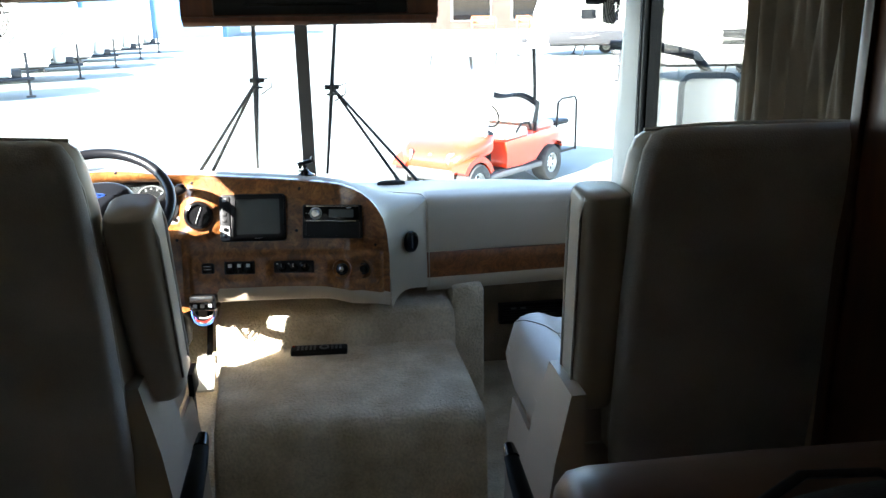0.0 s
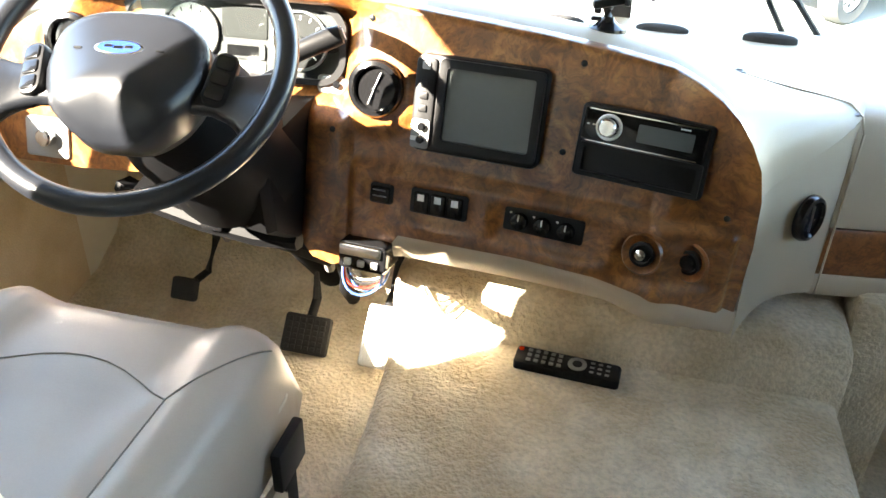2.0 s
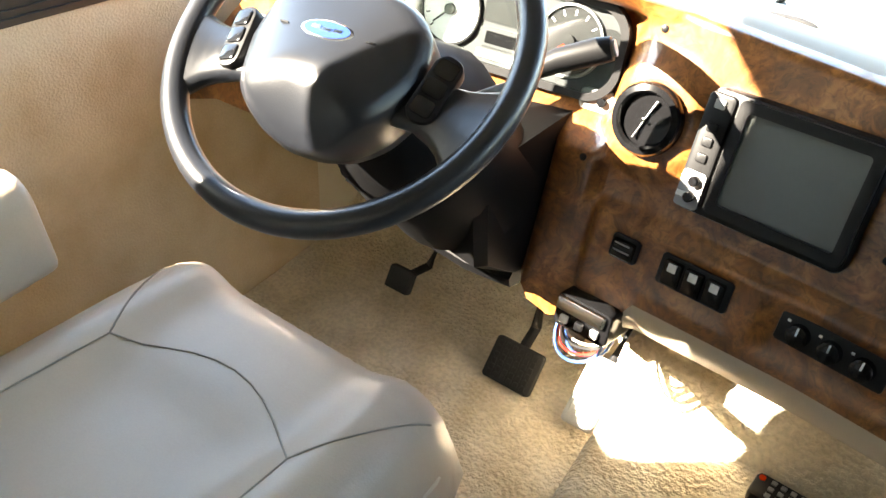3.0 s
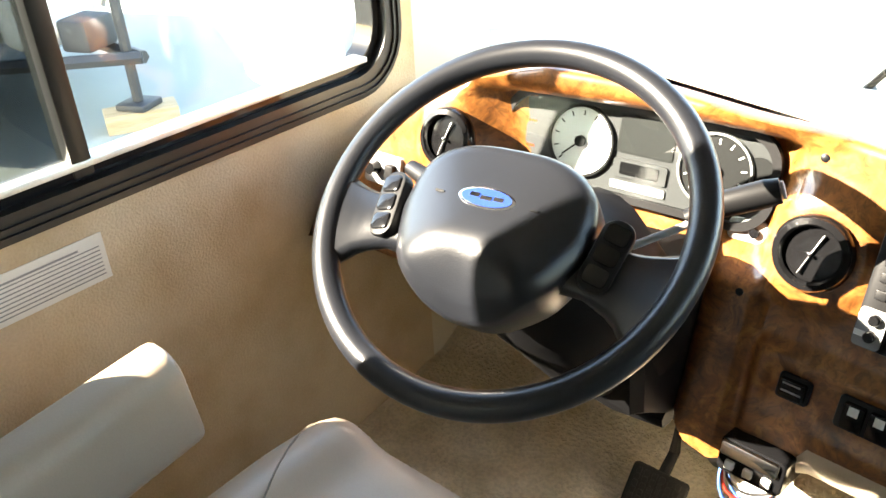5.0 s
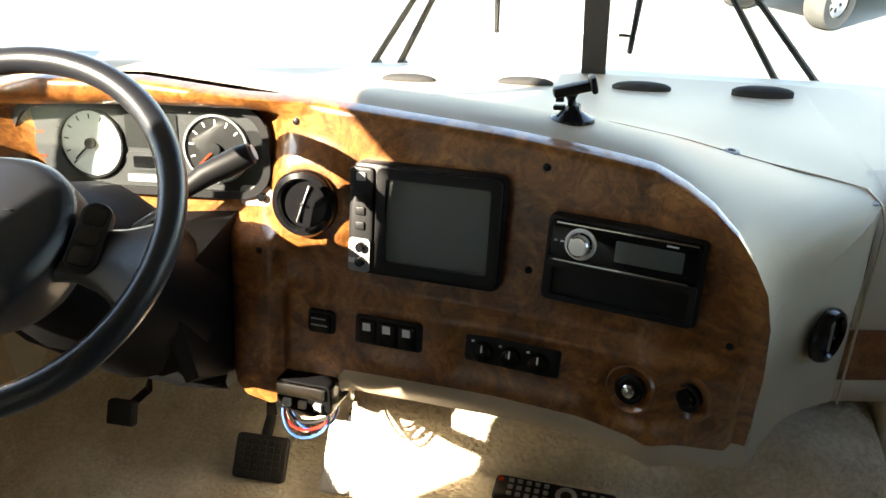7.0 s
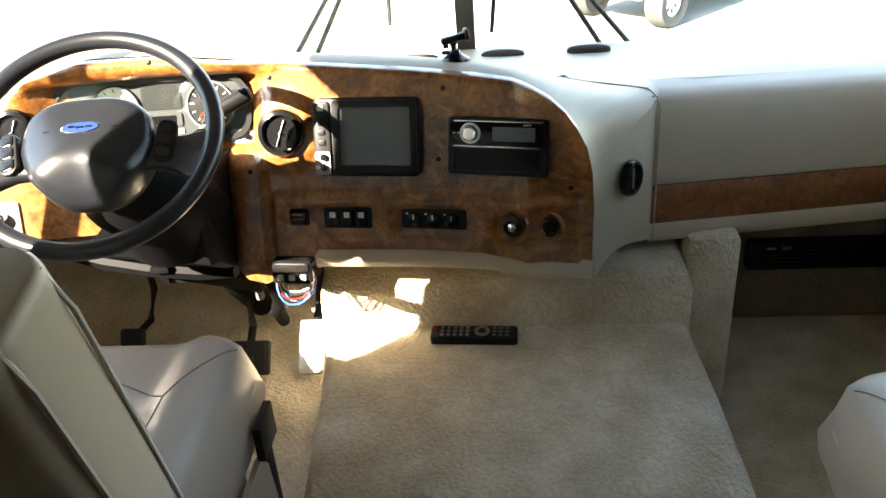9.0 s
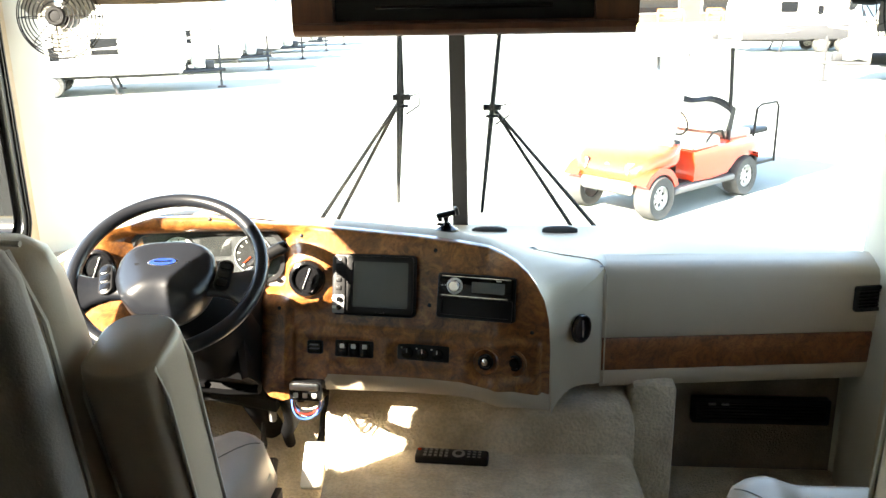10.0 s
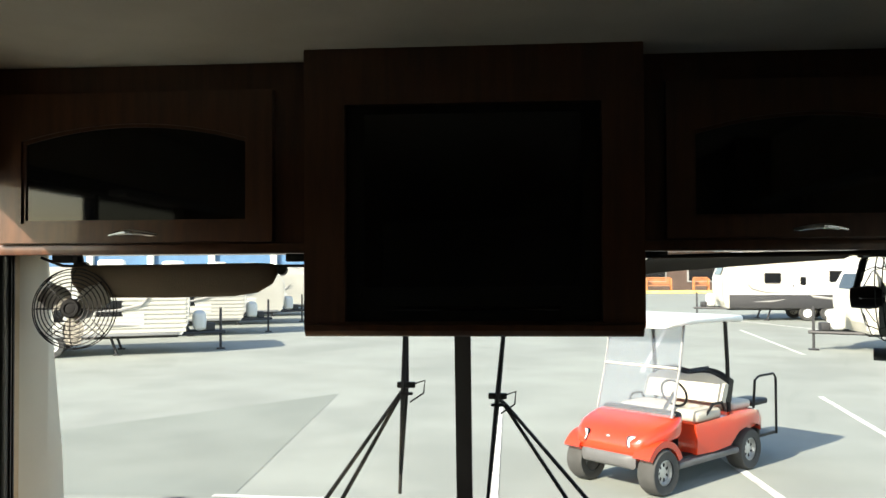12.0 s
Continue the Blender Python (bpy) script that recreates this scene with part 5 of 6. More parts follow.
# cab fans
FANBLADE = material("smoke_fan_blade", (0.35, 0.34, 0.30), 0.3, spread=0.05, bump=0.0)


def cab_fan(m, stem, label):
    f = thing("cab_fan", label, "fan", "cab fans", m)
    for r, z in ((0.108, 0.0), (0.106, 0.016), (0.098, 0.024), (0.089, 0.028), (0.079, 0.031), (0.069, 0.033), (0.058, 0.035), (0.047, 0.036), (0.036, 0.037)):
        part("wire_ring", tube([(r * math.cos(k * math.tau / 40), r * math.sin(k * math.tau / 40), z) for k in range(40)], 0.0016, 5, closed=True), BLACK, f)
    for k in range(8):
        a = k * math.tau / 8
        part("wire_spoke", tube([(q * math.cos(a), q * math.sin(a), z) for q, z in ((0.024, 0.037), (0.060, 0.035), (0.090, 0.028), (0.108, 0.0), (0.092, -0.03), (0.04, -0.045))], 0.0015, 5), BLACK, f)
    part("hub_cap", lathe([(0.026, 0.030), (0.026, 0.038), (0.022, 0.042), (0.016, 0.042), (0.014, 0.039), (0, 0.040)], 26), BLACK, f)
    part("motor", lathe([(0.0, -0.075), (0.026, -0.07), (0.030, -0.03), (0.026, 0.004)], 22), BLACK, f)
    for k in range(3):
        sec = []
        for j in range(7):
            q = 0.018 + 0.078 * j / 6
            w = 0.30 + 0.35 * math.sin(math.pi * min(1, 0.25 + j / 7))
            a0 = k * math.tau / 3 + 0.5
            sec.append([(q * math.cos(a0 + s * w), q * math.sin(a0 + s * w), 0.008 + s * 0.014 + o) for s, o in ((-1, 0), (0, 0.001), (1, 0), (1, 0.002), (0, 0.003), (-1, 0.002))])
        part("blade", loft(sec), FANBLADE, f, smooth=60)
    part("stem", tube(stem, 0.008, 10), BLACK, f)
    part("yoke", box(-0.018, 0.018, 0.10, 0.128, -0.05, -0.02, 0.004), BLACK, f)
    return f


cab_fan(facing(-1.032, 2.93, 1.437, 4, 8), [(0.0, 0.02, -0.06), (0.0, 0.112, -0.04), (0.0, 0.145, -0.02)], "round wire-caged black cab fan hung beside the driver's visor")
cab_fan(facing(1.055, 2.93, 1.463, 2, 58), [(0.0, 0.02, -0.06), (0.0, 0.09, -0.04), (0.0, 0.125, -0.02)], "round wire-caged black cab fan turned to the passenger side")

# ---- curtains, wardrobe and sofa behind the seats ----
def curtain(sign, y0, y1, edge, label):
    c = thing("curtain", label, "curtain", "cab curtains")
    bm = bmesh.new()
    rows = []
    for k in range(25):
        z = 1.78 - (1.78 - 0.78) * k / 24
        row = []
        for j in range(91):
            u = j / 90
            lead = interp(z, edge) if edge else y1
            y = y0 + (lead - y0) * u
            fold = (1 - 0.8 * smooth(u, 0.92, 1.0)) * 0.020 * math.sin(u * 44 + 0.5 * math.sin(k * 0.3)) + 0.008 * math.sin(u * 97 + k * 0.15)
            row.append(bm.verts.new((sign * (1.115 + fold), y, z)))
        rows.append(row)
    for A, B in zip(rows, rows[1:]):
        for j in range(90):
            bm.faces.new((A[j], A[j + 1], B[j + 1], B[j]))
    ob = part("drape", bm, CURTAIN, c, "gathered taupe cloth", smooth=80)
    sol = ob.modifiers.new("thickness", "SOLIDIFY")
    sol.thickness = 0.004
    part("track", box(sign * 1.09, sign * 1.15, y0 - 0.1, y1 + 0.5, 1.775, 1.80, 0.004), ALU, c)
    return c


curtain(1, 1.45, 2.00, None, "gathered taupe cab curtain beside the passenger seat")
# Driver-side curtain is out of view; its edge is shaped to bound the sunlight.
curtain(-1, 1.10, 1.70, [(0.78, 1.87), (1.00, 1.86), (1.08, 1.73), (1.25, 1.70), (1.40, 1.685), (1.47, 1.715), (1.54, 1.745), (1.8, 1.755)], "gathered taupe cab curtain beside the driver seat")
wd = thing("wardrobe", "dark cherry tall cabinet side panel by the entrance", "cabinet")
part("side_panel", box(1.04, 1.168, 0.75, 1.42, 0.0, ROOF, 0.006), CABINET, wd)
part("edge_trim", box(1.028, 1.042, 1.395, 1.425, 0.0, ROOF, 0.004), CABINET, wd)
SOFA = material("brown_leatherette", (0.155, 0.095, 0.065), 0.42, spread=0.1, scale=5, fine=300, bump=0.15, depth=0.001)
so = thing("sofa", "brown leatherette sofa with a rounded padded arm", "sofa")
arm = loft([[(x, 1.13 + y * k, 0.60 + z * k) for y, z in [(0.14 * math.cos(a), 0.11 * math.sin(a)) for a in np.linspace(0, math.tau, 25)[:-1]]] for x, k in ((0.43, 0.55), (0.437, 0.80), (0.455, 0.95), (0.49, 1.0), (0.80, 1.02), (1.02, 1.0))])
part("arm", arm, SOFA, so, "rounded padded arm", smooth=80)
part("arm_panel", box(0.46, 1.02, 1.02, 1.24, 0.0, 0.60, 0.03, 3), SOFA, so)
part("seat_cushion", soft_box(0.56, 0.85, 0.20, 0.05, 0.02, m=pose(0.745, 0.56, 0.42)), SOFA, so)
part("base", box(0.48, 1.02, -0.9, 1.03, 0.0, 0.33, 0.02), SOFA, so)
BAG = material("dark_mottled_bag", (0.022, 0.020, 0.022), 0.55, spread=0.5, scale=30, fine=200, bump=0.6, depth=0.003, colour2=(0.06, 0.055, 0.05))
bg = thing("shoulder_bag", "dark mottled shoulder bag with a strap on the sofa", "bag")
part("body", soft_box(0.42, 0.20, 0.26, 0.06, 0.04, m=pose(0.84, 0.93, 0.60, -12, 0, 4)), BAG, bg)
part("strap", tube([(0.64, 0.98, 0.62), (0.68, 1.03, 0.70), (0.78, 1.06, 0.735), (0.90, 1.05, 0.735), (0.98, 1.0, 0.70), (1.02, 0.93, 0.62)], 0.013, 8, flat=0.5), BLACK, bg)

# safety labels on the wall
PAPER = material("white_label_paper", (0.66, 0.65, 0.60), 0.6, spread=0.05, bump=0.02)
INK = material("grey_print", (0.25, 0.25, 0.25), 0.7, spread=0.1, bump=0.0)
WALLM = Matrix(((0, 0, 1, -WALL), (1, 0, 0, 0), (0, 1, 0, 0), (0, 0, 0, 1)))
for y0, y1, z0, z1, n in ((2.055, 2.232, 0.700, 0.772, 9), (1.90, 2.035, 0.685, 0.765, 6)):
    lb = thing("wall_label", "white printed safety label stuck on the carpeted wall", "label", "wall labels", WALLM)
    part("sheet", box(y0, y1, z0, z1, 0.001, 0.0022), PAPER, lb, smooth=0)
    for k in range(n):
        z = z1 - 0.012 - k * (z1 - z0 - 0.016) / n
        part("print_line", box(y0 + 0.008, y1 - 0.008 - (0.03 if k == 0 else 0.0), z - (0.003 if k == 0 else 0.0018), z, 0.0022, 0.0027), INK, lb, smooth=0)

# ---- outside the windscreen ----
def wiper(hub, low, high, feet, label):
    w = thing("windscreen_wiper", label, "wiper", "windscreen wipers")
    part("blade", tube([low, Vector(low).lerp(Vector(high), 0.5), high], [0.006, 0.009, 0.006], 6), RUBBER, w)
    part("blade_frame", tube([Vector(low).lerp(Vector(high), 0.1) + Vector((0, 0.012, 0)), Vector(hub) + Vector((0, 0.03, 0)), Vector(low).lerp(Vector(high), 0.9) + Vector((0, 0.012, 0))], 0.006, 6), BLACK, w)
    for f in feet:
        part("arm", tube([f, Vector(f).lerp(Vector(hub), 0.92) + Vector((0, 0.02, 0)), hub], [0.008, 0.006, 0.006], 8), BLACK, w)
        part("pivot", lathe([(0.016, 0), (0.016, 0.03), (0.010, 0.04), (0, 0.042)], 14, pose(f[0], f[1], f[2] - 0.02, -70, 0, 0)), BLACK, w)
    part("yoke", box(-0.030, 0.030, -0.008, 0.010, -0.010, 0.010, 0.004, m=pose(*hub)), BLACK, w)
    part("yoke", box(-0.022, 0.022, -0.008, 0.010, -0.034, -0.024, 0.004, m=pose(*hub)), BLACK, w)
    part("hose", tube([(hub[0] + 0.02, hub[1] + 0.01, hub[2]), (hub[0] + 0.06, hub[1] + 0.02, hub[2] + 0.012), (hub[0] + 0.055, hub[1] + 0.02, hub[2] - 0.03), (hub[0] + 0.01, hub[1] + 0.02, hub[2] - 0.06)], 0.003, 6), BLACK, w)
    return w


wiper((-0.208, 3.49, 1.160), (-0.238, 3.55, 0.79), (-0.198, 3.43, 1.50), [(-0.545, 3.60, 0.690), (-0.480, 3.60, 0.690)], "black double-arm windscreen wiper parked upright, driver side")
wiper((0.090, 3.49, 1.125), (0.053, 3.55, 0.755), (0.125, 3.43, 1.47), [(0.372, 3.60, 0.685), (0.455, 3.60, 0.685)], "black double-arm windscreen wiper parked upright, passenger side")


def door_mirror(x, y, z, sign, label, tall=0.40):
    d = thing("door_mirror", label, "mirror", "door mirrors", pose(x, y, z, 0, 0, -sign * 14) @ Matrix.Diagonal((1, 1, tall / 0.40, 1)))
    part("shell", loft([[(px * k, yy, pz * k) for px, pz in round_rect(0.24, 0.40, 0.06)] for yy, k in ((0.12, 0.6), (0.09, 0.9), (0.02, 1.0), (-0.01, 1.0), (-0.014, 0.97))]), WHITE if sign < 0 else BLACK, d, "rounded mirror shell", smooth=50)
    part("glass", slab(round_rect(0.20, 0.25, 0.03), 0.0, 0.004, pose(0, -0.014, 0.05, 90, 0, 0)), CHROME, d, "mirror glass")
    part("glass", slab(round_rect(0.20, 0.09, 0.03), 0.0, 0.004, pose(0, -0.014, -0.135, 90, 0, 0)), CHROME, d, "convex lower mirror glass")
    part("arm", tube([(0, 0.05, 0.19), (-sign * 0.05, 0.07, 0.26), (-sign * 0.22, 0.10, 0.30), (-sign * (abs(x) - 1.20), 0.14, 0.30)], 0.02, 10), WHITE if sign < 0 else BLACK, d)
    return d


door_mirror(-1.68, 3.0, 0.80, -1, "white door mirror outside the driver's window", 0.28)
door_mirror(1.585, 3.20, 0.97, 1, "dark door mirror outside the passenger window")

# painted bay lines and a darker patch of asphalt
def sheet(name, pts, lift, mat, label, cat):
    bm = bmesh.new()
    bm.faces.new([bm.verts.new((x, y, GROUND + lift)) for x, y in pts])
    return tagged(part(name, bm, mat, smooth=0), label, cat, kind="structure")


OLDTAR = material("darker_asphalt_patch", (0.218, 0.240, 0.212), 0.9, spread=0.12, scale=0.8, fine=60, bump=0.5, depth=0.004, colour2=(0.186, 0.206, 0.182))
sheet("ground_patch", [(-9.5, 9.4), (-2.78, 9.4), (-3.1, 16.6), (-6.8, 12.5), (-9.5, 11.0)], 0.004, OLDTAR, "darker resurfaced asphalt patch", "ground")
for x0, y0, x1, y1, w in ((-0.03, 9.2, 0.01, 15.2, 0.11), (2.98, 9.2, 2.80, 12.4, 0.11), (5.45, 12.6, 5.9, 16.6, 0.11), (-3.0, 9.45, 3.3, 9.05, 0.10), (8.2, 24.0, 9.0, 33.0, 0.12), (12.0, 33.0, 6.5, 52.0, 0.14), (3.2, 20.0, 6.2, 33.0, 0.12)):
    dx, dy = x1 - x0, y1 - y0
    k = w / 2 / math.hypot(dx, dy)
    sheet("road_marking", [(x0 - dy * k, y0 + dx * k), (x0 + dy * k, y0 - dx * k), (x1 + dy * k, y1 - dx * k), (x1 - dy * k, y1 + dx * k)], 0.008, LINEPAINT, "worn white parking bay line", "road marking")


# ---- golf cart ----
TYRE = material("tyre_rubber", (0.055, 0.055, 0.052), 0.85, spread=0.2, fine=120, bump=0.4)
CARTSEAT = material("stone_cart_vinyl", (0.50, 0.46, 0.38), 0.5, spread=0.06, bump=0.05)
DARKGREY = material("dark_grey_plastic", (0.10, 0.10, 0.10), 0.5, spread=0.08, bump=0.03)
# Clear pane with a little pale diffuse mixed in for a milky look.
ACRYLIC = pane_glass("milky_acrylic", (0.80, 0.82, 0.84))
n, l = ACRYLIC.node_tree.nodes, ACRYLIC.node_tree.links
haze, blend = n.new("ShaderNodeBsdfDiffuse"), n.new("ShaderNodeMixShader")
haze.inputs[0].default_value, blend.inputs[0].default_value = (0.60, 0.63, 0.66, 1), 0.07
l.new(n["Material Output"].inputs[0].links[0].from_socket, blend.inputs[1])
l.new(haze.outputs[0], blend.inputs[2])
l.new(blend.outputs[0], n["Material Output"].inputs[0])
HEADLAMP = material("headlamp_lens", (0.75, 0.76, 0.78), 0.08, spread=0.05, bump=0.0)


def road_wheel(parent, m, r, w, mat=None):
    t = part("wheel", lathe([(r * 0.55, -w * 0.45), (r * 0.92, -w * 0.5), (r, -w * 0.32), (r, w * 0.32), (r * 0.92, w * 0.5), (r * 0.55, w * 0.45)], 32), TYRE, parent, "black tyre")
    t.matrix_basis = m
    part("rim", lathe([(r * 0.56, -w * 0.4), (r * 0.56, w * 0.40), (r * 0.50, w * 0.42), (r * 0.46, w * 0.22), (r * 0.16, w * 0.30), (0.0, w * 0.32)], 28), mat or ALU, t, "bright alloy rim")
    for k in range(7):
        part("spoke_slot", box(r * 0.24, r * 0.40, -0.012, 0.012, w * 0.20, w * 0.285, m=pose(0, 0, 0, 0, 0, k * 360 / 7)), BLACK, t)
    return t


cart = thing("golf_cart", "red golf cart with stone seats, white roof and clear windscreen", "golf cart", m=pose(1.99, 10.70, GROUND, 0, 0, 225.3))
WB, TR = 1.74, 0.96
for x, y in ((WB / 2, TR / 2), (WB / 2, -TR / 2), (-WB / 2, TR / 2), (-WB / 2, -TR / 2)):
    road_wheel(cart, pose(x, y, 0.245, -90 if y > 0 else 90, 0, 0), 0.245, 0.21)
def cart_sec(x, w, z0, z1, r=0.07):
    return [(x, y, (z0 + z1) / 2 + z) for y, z in round_rect(w, z1 - z0, r)]
part("front_cowl", loft([cart_sec(x, w, a, b, r) for x, w, a, b, r in ((1.13, 0.50, 0.45, 0.51, 0.03), (1.11, 0.80, 0.42, 0.57, 0.06), (1.04, 0.96, 0.44, 0.64, 0.09), (0.92, 1.06, 0.50, 0.70, 0.09), (0.76, 1.14, 0.53, 0.74, 0.09), (0.60, 1.14, 0.54, 0.78, 0.09), (0.48, 1.04, 0.57, 0.80, 0.06))]), REDPAINT, cart, "moulded red front cowl", smooth=60)
part("bumper", loft([cart_sec(x, w, a, b, 0.05) for x, w, a, b in ((1.14, 0.56, 0.30, 0.40), (1.10, 0.72, 0.27, 0.43), (0.94, 0.66, 0.27, 0.46))]), DARKGREY, cart, "grey front bumper", smooth=50)
for s in (-1, 1):
    part("front_fender", loft([[(WB / 2 + q * 0.34 * math.cos(a), s * 0.36, 0.24 + q * 0.34 * math.sin(a)) for q in (1.0,) for a in np.linspace(0.55, math.pi - 0.35, 12)] + [(WB / 2 + 0.27 * math.cos(a), s * 0.36, 0.24 + 0.27 * math.sin(a)) for a in np.linspace(math.pi - 0.35, 0.55, 12)], [(WB / 2 + 0.34 * math.cos(a), s * 0.57, 0.24 + 0.34 * math.sin(a)) for a in np.linspace(0.55, math.pi - 0.35, 12)] + [(WB / 2 + 0.27 * math.cos(a), s * 0.57, 0.24 + 0.27 * math.sin(a)) for a in np.linspace(math.pi - 0.35, 0.55, 12)]]), REDPAINT, cart, smooth=40)
    lamp = part("headlight", slab(round_rect(0.17, 0.12, 0.04), -0.01, 0.02, pose(1.065, s * 0.34, 0.555) @ pose(0, 0, 0, 90, 0, 90) @ pose(0, 0, 0, -18, s * 28, 0), bevel=0.01), HEADLAMP, cart, "clear headlight")
    part("lamp_surround", ring_plate(round_rect(0.20, 0.15, 0.05), round_rect(0.168, 0.118, 0.04), -0.01, 0.014, pose(1.065, s * 0.34, 0.555) @ pose(0, 0, 0, 90, 0, 90) @ pose(0, 0, 0, -18, s * 28, 0)), BLACK, lamp)
    part("sill", box(-0.62, 0.62, s * 0.46, s * 0.58, 0.235, 0.315, 0.03), DARKGREY, cart, "grey rocker sill")
    part("roof_strut", tube([(0.64, s * 0.50, 0.78), (0.48, s * 0.50, 1.30), (0.38, s * 0.50, 1.80)], 0.015, 8), GREYPLASTIC, cart, "grey front roof strut")
    part("roof_strut", tube([(-0.52, s * 0.50, 0.72), (-0.50, s * 0.50, 1.30), (-0.46, s * 0.50, 1.80)], 0.024, 8), BLACK, cart, "black rear roof strut")
    part("rear_fender", loft([[(-0.10, y, z) for z in (0.32, 0.66)] + [(-0.10, y, 0.66), (-0.10, y, 0.32)] for y in (s * 0.40, s * 0.41)]), REDPAINT, cart)
    part("side_panel", loft([[(x, s * 0.30, a), (x, s * o, a), (x, s * (o + 0.01), (a + b) / 2), (x, s * (o - 0.02), b), (x, s * 0.30, b)] for x, a, b, o in ((0.22, 0.33, 0.66, 0.54), (-0.10, 0.33, 0.68, 0.57), (-0.40, 0.36, 0.70, 0.59), (-0.58, 0.50, 0.72, 0.60), (-0.87, 0.56, 0.72, 0.60), (-1.10, 0.50, 0.68, 0.58), (-1.22, 0.42, 0.60, 0.52))]), REDPAINT, cart, "red side panel", smooth=50)
    part("seat_hip_rail", tube([(0.02, s * 0.53, 0.74), (-0.10, s * 0.55, 0.86), (-0.28, s * 0.55, 0.86), (-0.36, s * 0.54, 0.76)], 0.016, 8), BLACK, cart)
    part("step_rail", tube([(-1.16, s * 0.46, 0.68), (-1.20, s * 0.46, 1.02), (-1.30, s * 0.46, 1.06), (-1.66, s * 0.46, 1.06), (-1.72, s * 0.46, 1.0), (-1.72, s * 0.46, 0.30)], 0.016, 8), BLACK, cart, "black rear grab rail")
part("body_tub", box(-1.10, 0.50, -0.50, 0.50, 0.26, 0.34, 0.03), BLACK, cart, "black floor tub")
part("rear_deck", box(-1.20, -0.40, -0.50, 0.50, 0.45, 0.68, 0.05), REDPAINT, cart)
part("front_seat", soft_box(0.52, 1.06, 0.13, 0.05, 0.015, m=pose(-0.06, 0, 0.735)), CARTSEAT, cart, "stone vinyl bench seat")
def cart_back(x0, x1, z0, z1, mat, label, lean):
    bm = bmesh.new()
    sec = []
    for k in range(21):
        u = -1 + 2 * k / 20
        h = z1 + 0.035 * (math.cos(u * math.tau) - 1) * -0.5 * (1 if abs(u) < 0.99 else 0) - 0.06 * abs(u) ** 6
        sec.append([(x0, u * 0.53, z0), (x1, u * 0.53, z0), (x1 - lean, u * 0.53, h - 0.03), ((x0 + x1) / 2 - lean, u * 0.53, h), (x0 - lean, u * 0.53, h - 0.03)])
    return part("seat_back", loft(sec), mat, cart, label, smooth=50)
cart_back(-0.40, -0.30, 0.84, 1.12, CARTSEAT, "stone and charcoal front backrest", 0.08)
cart_back(-0.53, -0.42, 0.84, 1.17, BLACK, "black rear-facing backrest", 0.06)
part("rear_seat", soft_box(0.42, 1.0, 0.10, 0.04, 0.01, m=pose(-0.82, 0, 0.76)), CARTSEAT, cart, "stone rear seat")
part("rear_footplate", box(-1.72, -1.22, -0.46, 0.46, 0.30, 0.34, 0.01), BLACK, cart)
part("rear_cushion", soft_box(0.40, 0.30, 0.07, 0.03, 0.01, m=pose(-1.42, 0.26, 0.72)), BLACK, cart)
part("roof", loft([[(x, y, 1.80 + h + z) for y, z in round_rect(w, 0.075, 0.035)] for x, w, h in ((0.72, 0.98, -0.02), (0.68, 1.10, -0.005), (0.3, 1.16, 0.015), (-0.4, 1.16, 0.015), (-0.78, 1.10, -0.005), (-0.84, 0.98, -0.02))]), WHITE, cart, "white moulded roof", smooth=60)
cp = part("windscreen", loft([[(0.635, y, 0.78), (0.375, y, 1.79), (0.380, y, 1.79), (0.64, y, 0.78)] for y in (-0.49, 0.49)]), ACRYLIC, cart, "hazy folding windscreen", smooth=0)
cp.visible_shadow = False
part("windscreen_bar", tube([(0.505, -0.49, 1.30), (0.505, 0.49, 1.30)], 0.013, 8), CARTSEAT, cart)
part("windscreen_bar", tube([(0.377, -0.50, 1.79), (0.377, 0.50, 1.79)], 0.016, 8), GREYPLASTIC, cart)
part("dash_panel", box(0.42, 0.56, -0.50, 0.50, 0.66, 0.83, 0.04), BLACK, cart)
part("steering_wheel", tube([(0.20 + 0.11 * math.sin(a) * 0.55, 0.24 + 0.16 * math.cos(a), 0.98 + 0.15 * math.sin(a)) for a in np.linspace(0, math.tau, 29)[:-1]], 0.014, 8, closed=True), BLACK, cart)
part("steering_column", tube([(0.20, 0.24, 0.98), (0.46, 0.24, 0.76)], 0.022, 8), BLACK, cart)
part("front_badge", lathe([(0.028, 0), (0.028, 0.006), (0, 0.008)], 18, pose(1.095, 0, 0.57, 0, 78, 0)), ALU, cart)
part("rear_bumper", box(-1.26, -1.18, -0.50, 0.50, 0.34, 0.46, 0.03), BLACK, cart)


# ---- travel trailers ----
SWOOSH = material("grey_vinyl_decal", (0.33, 0.32, 0.30), 0.45, spread=0.05, bump=0.0)
UNDER = material("dark_chassis_paint", (0.03, 0.03, 0.032), 0.6, spread=0.1, bump=0.05)


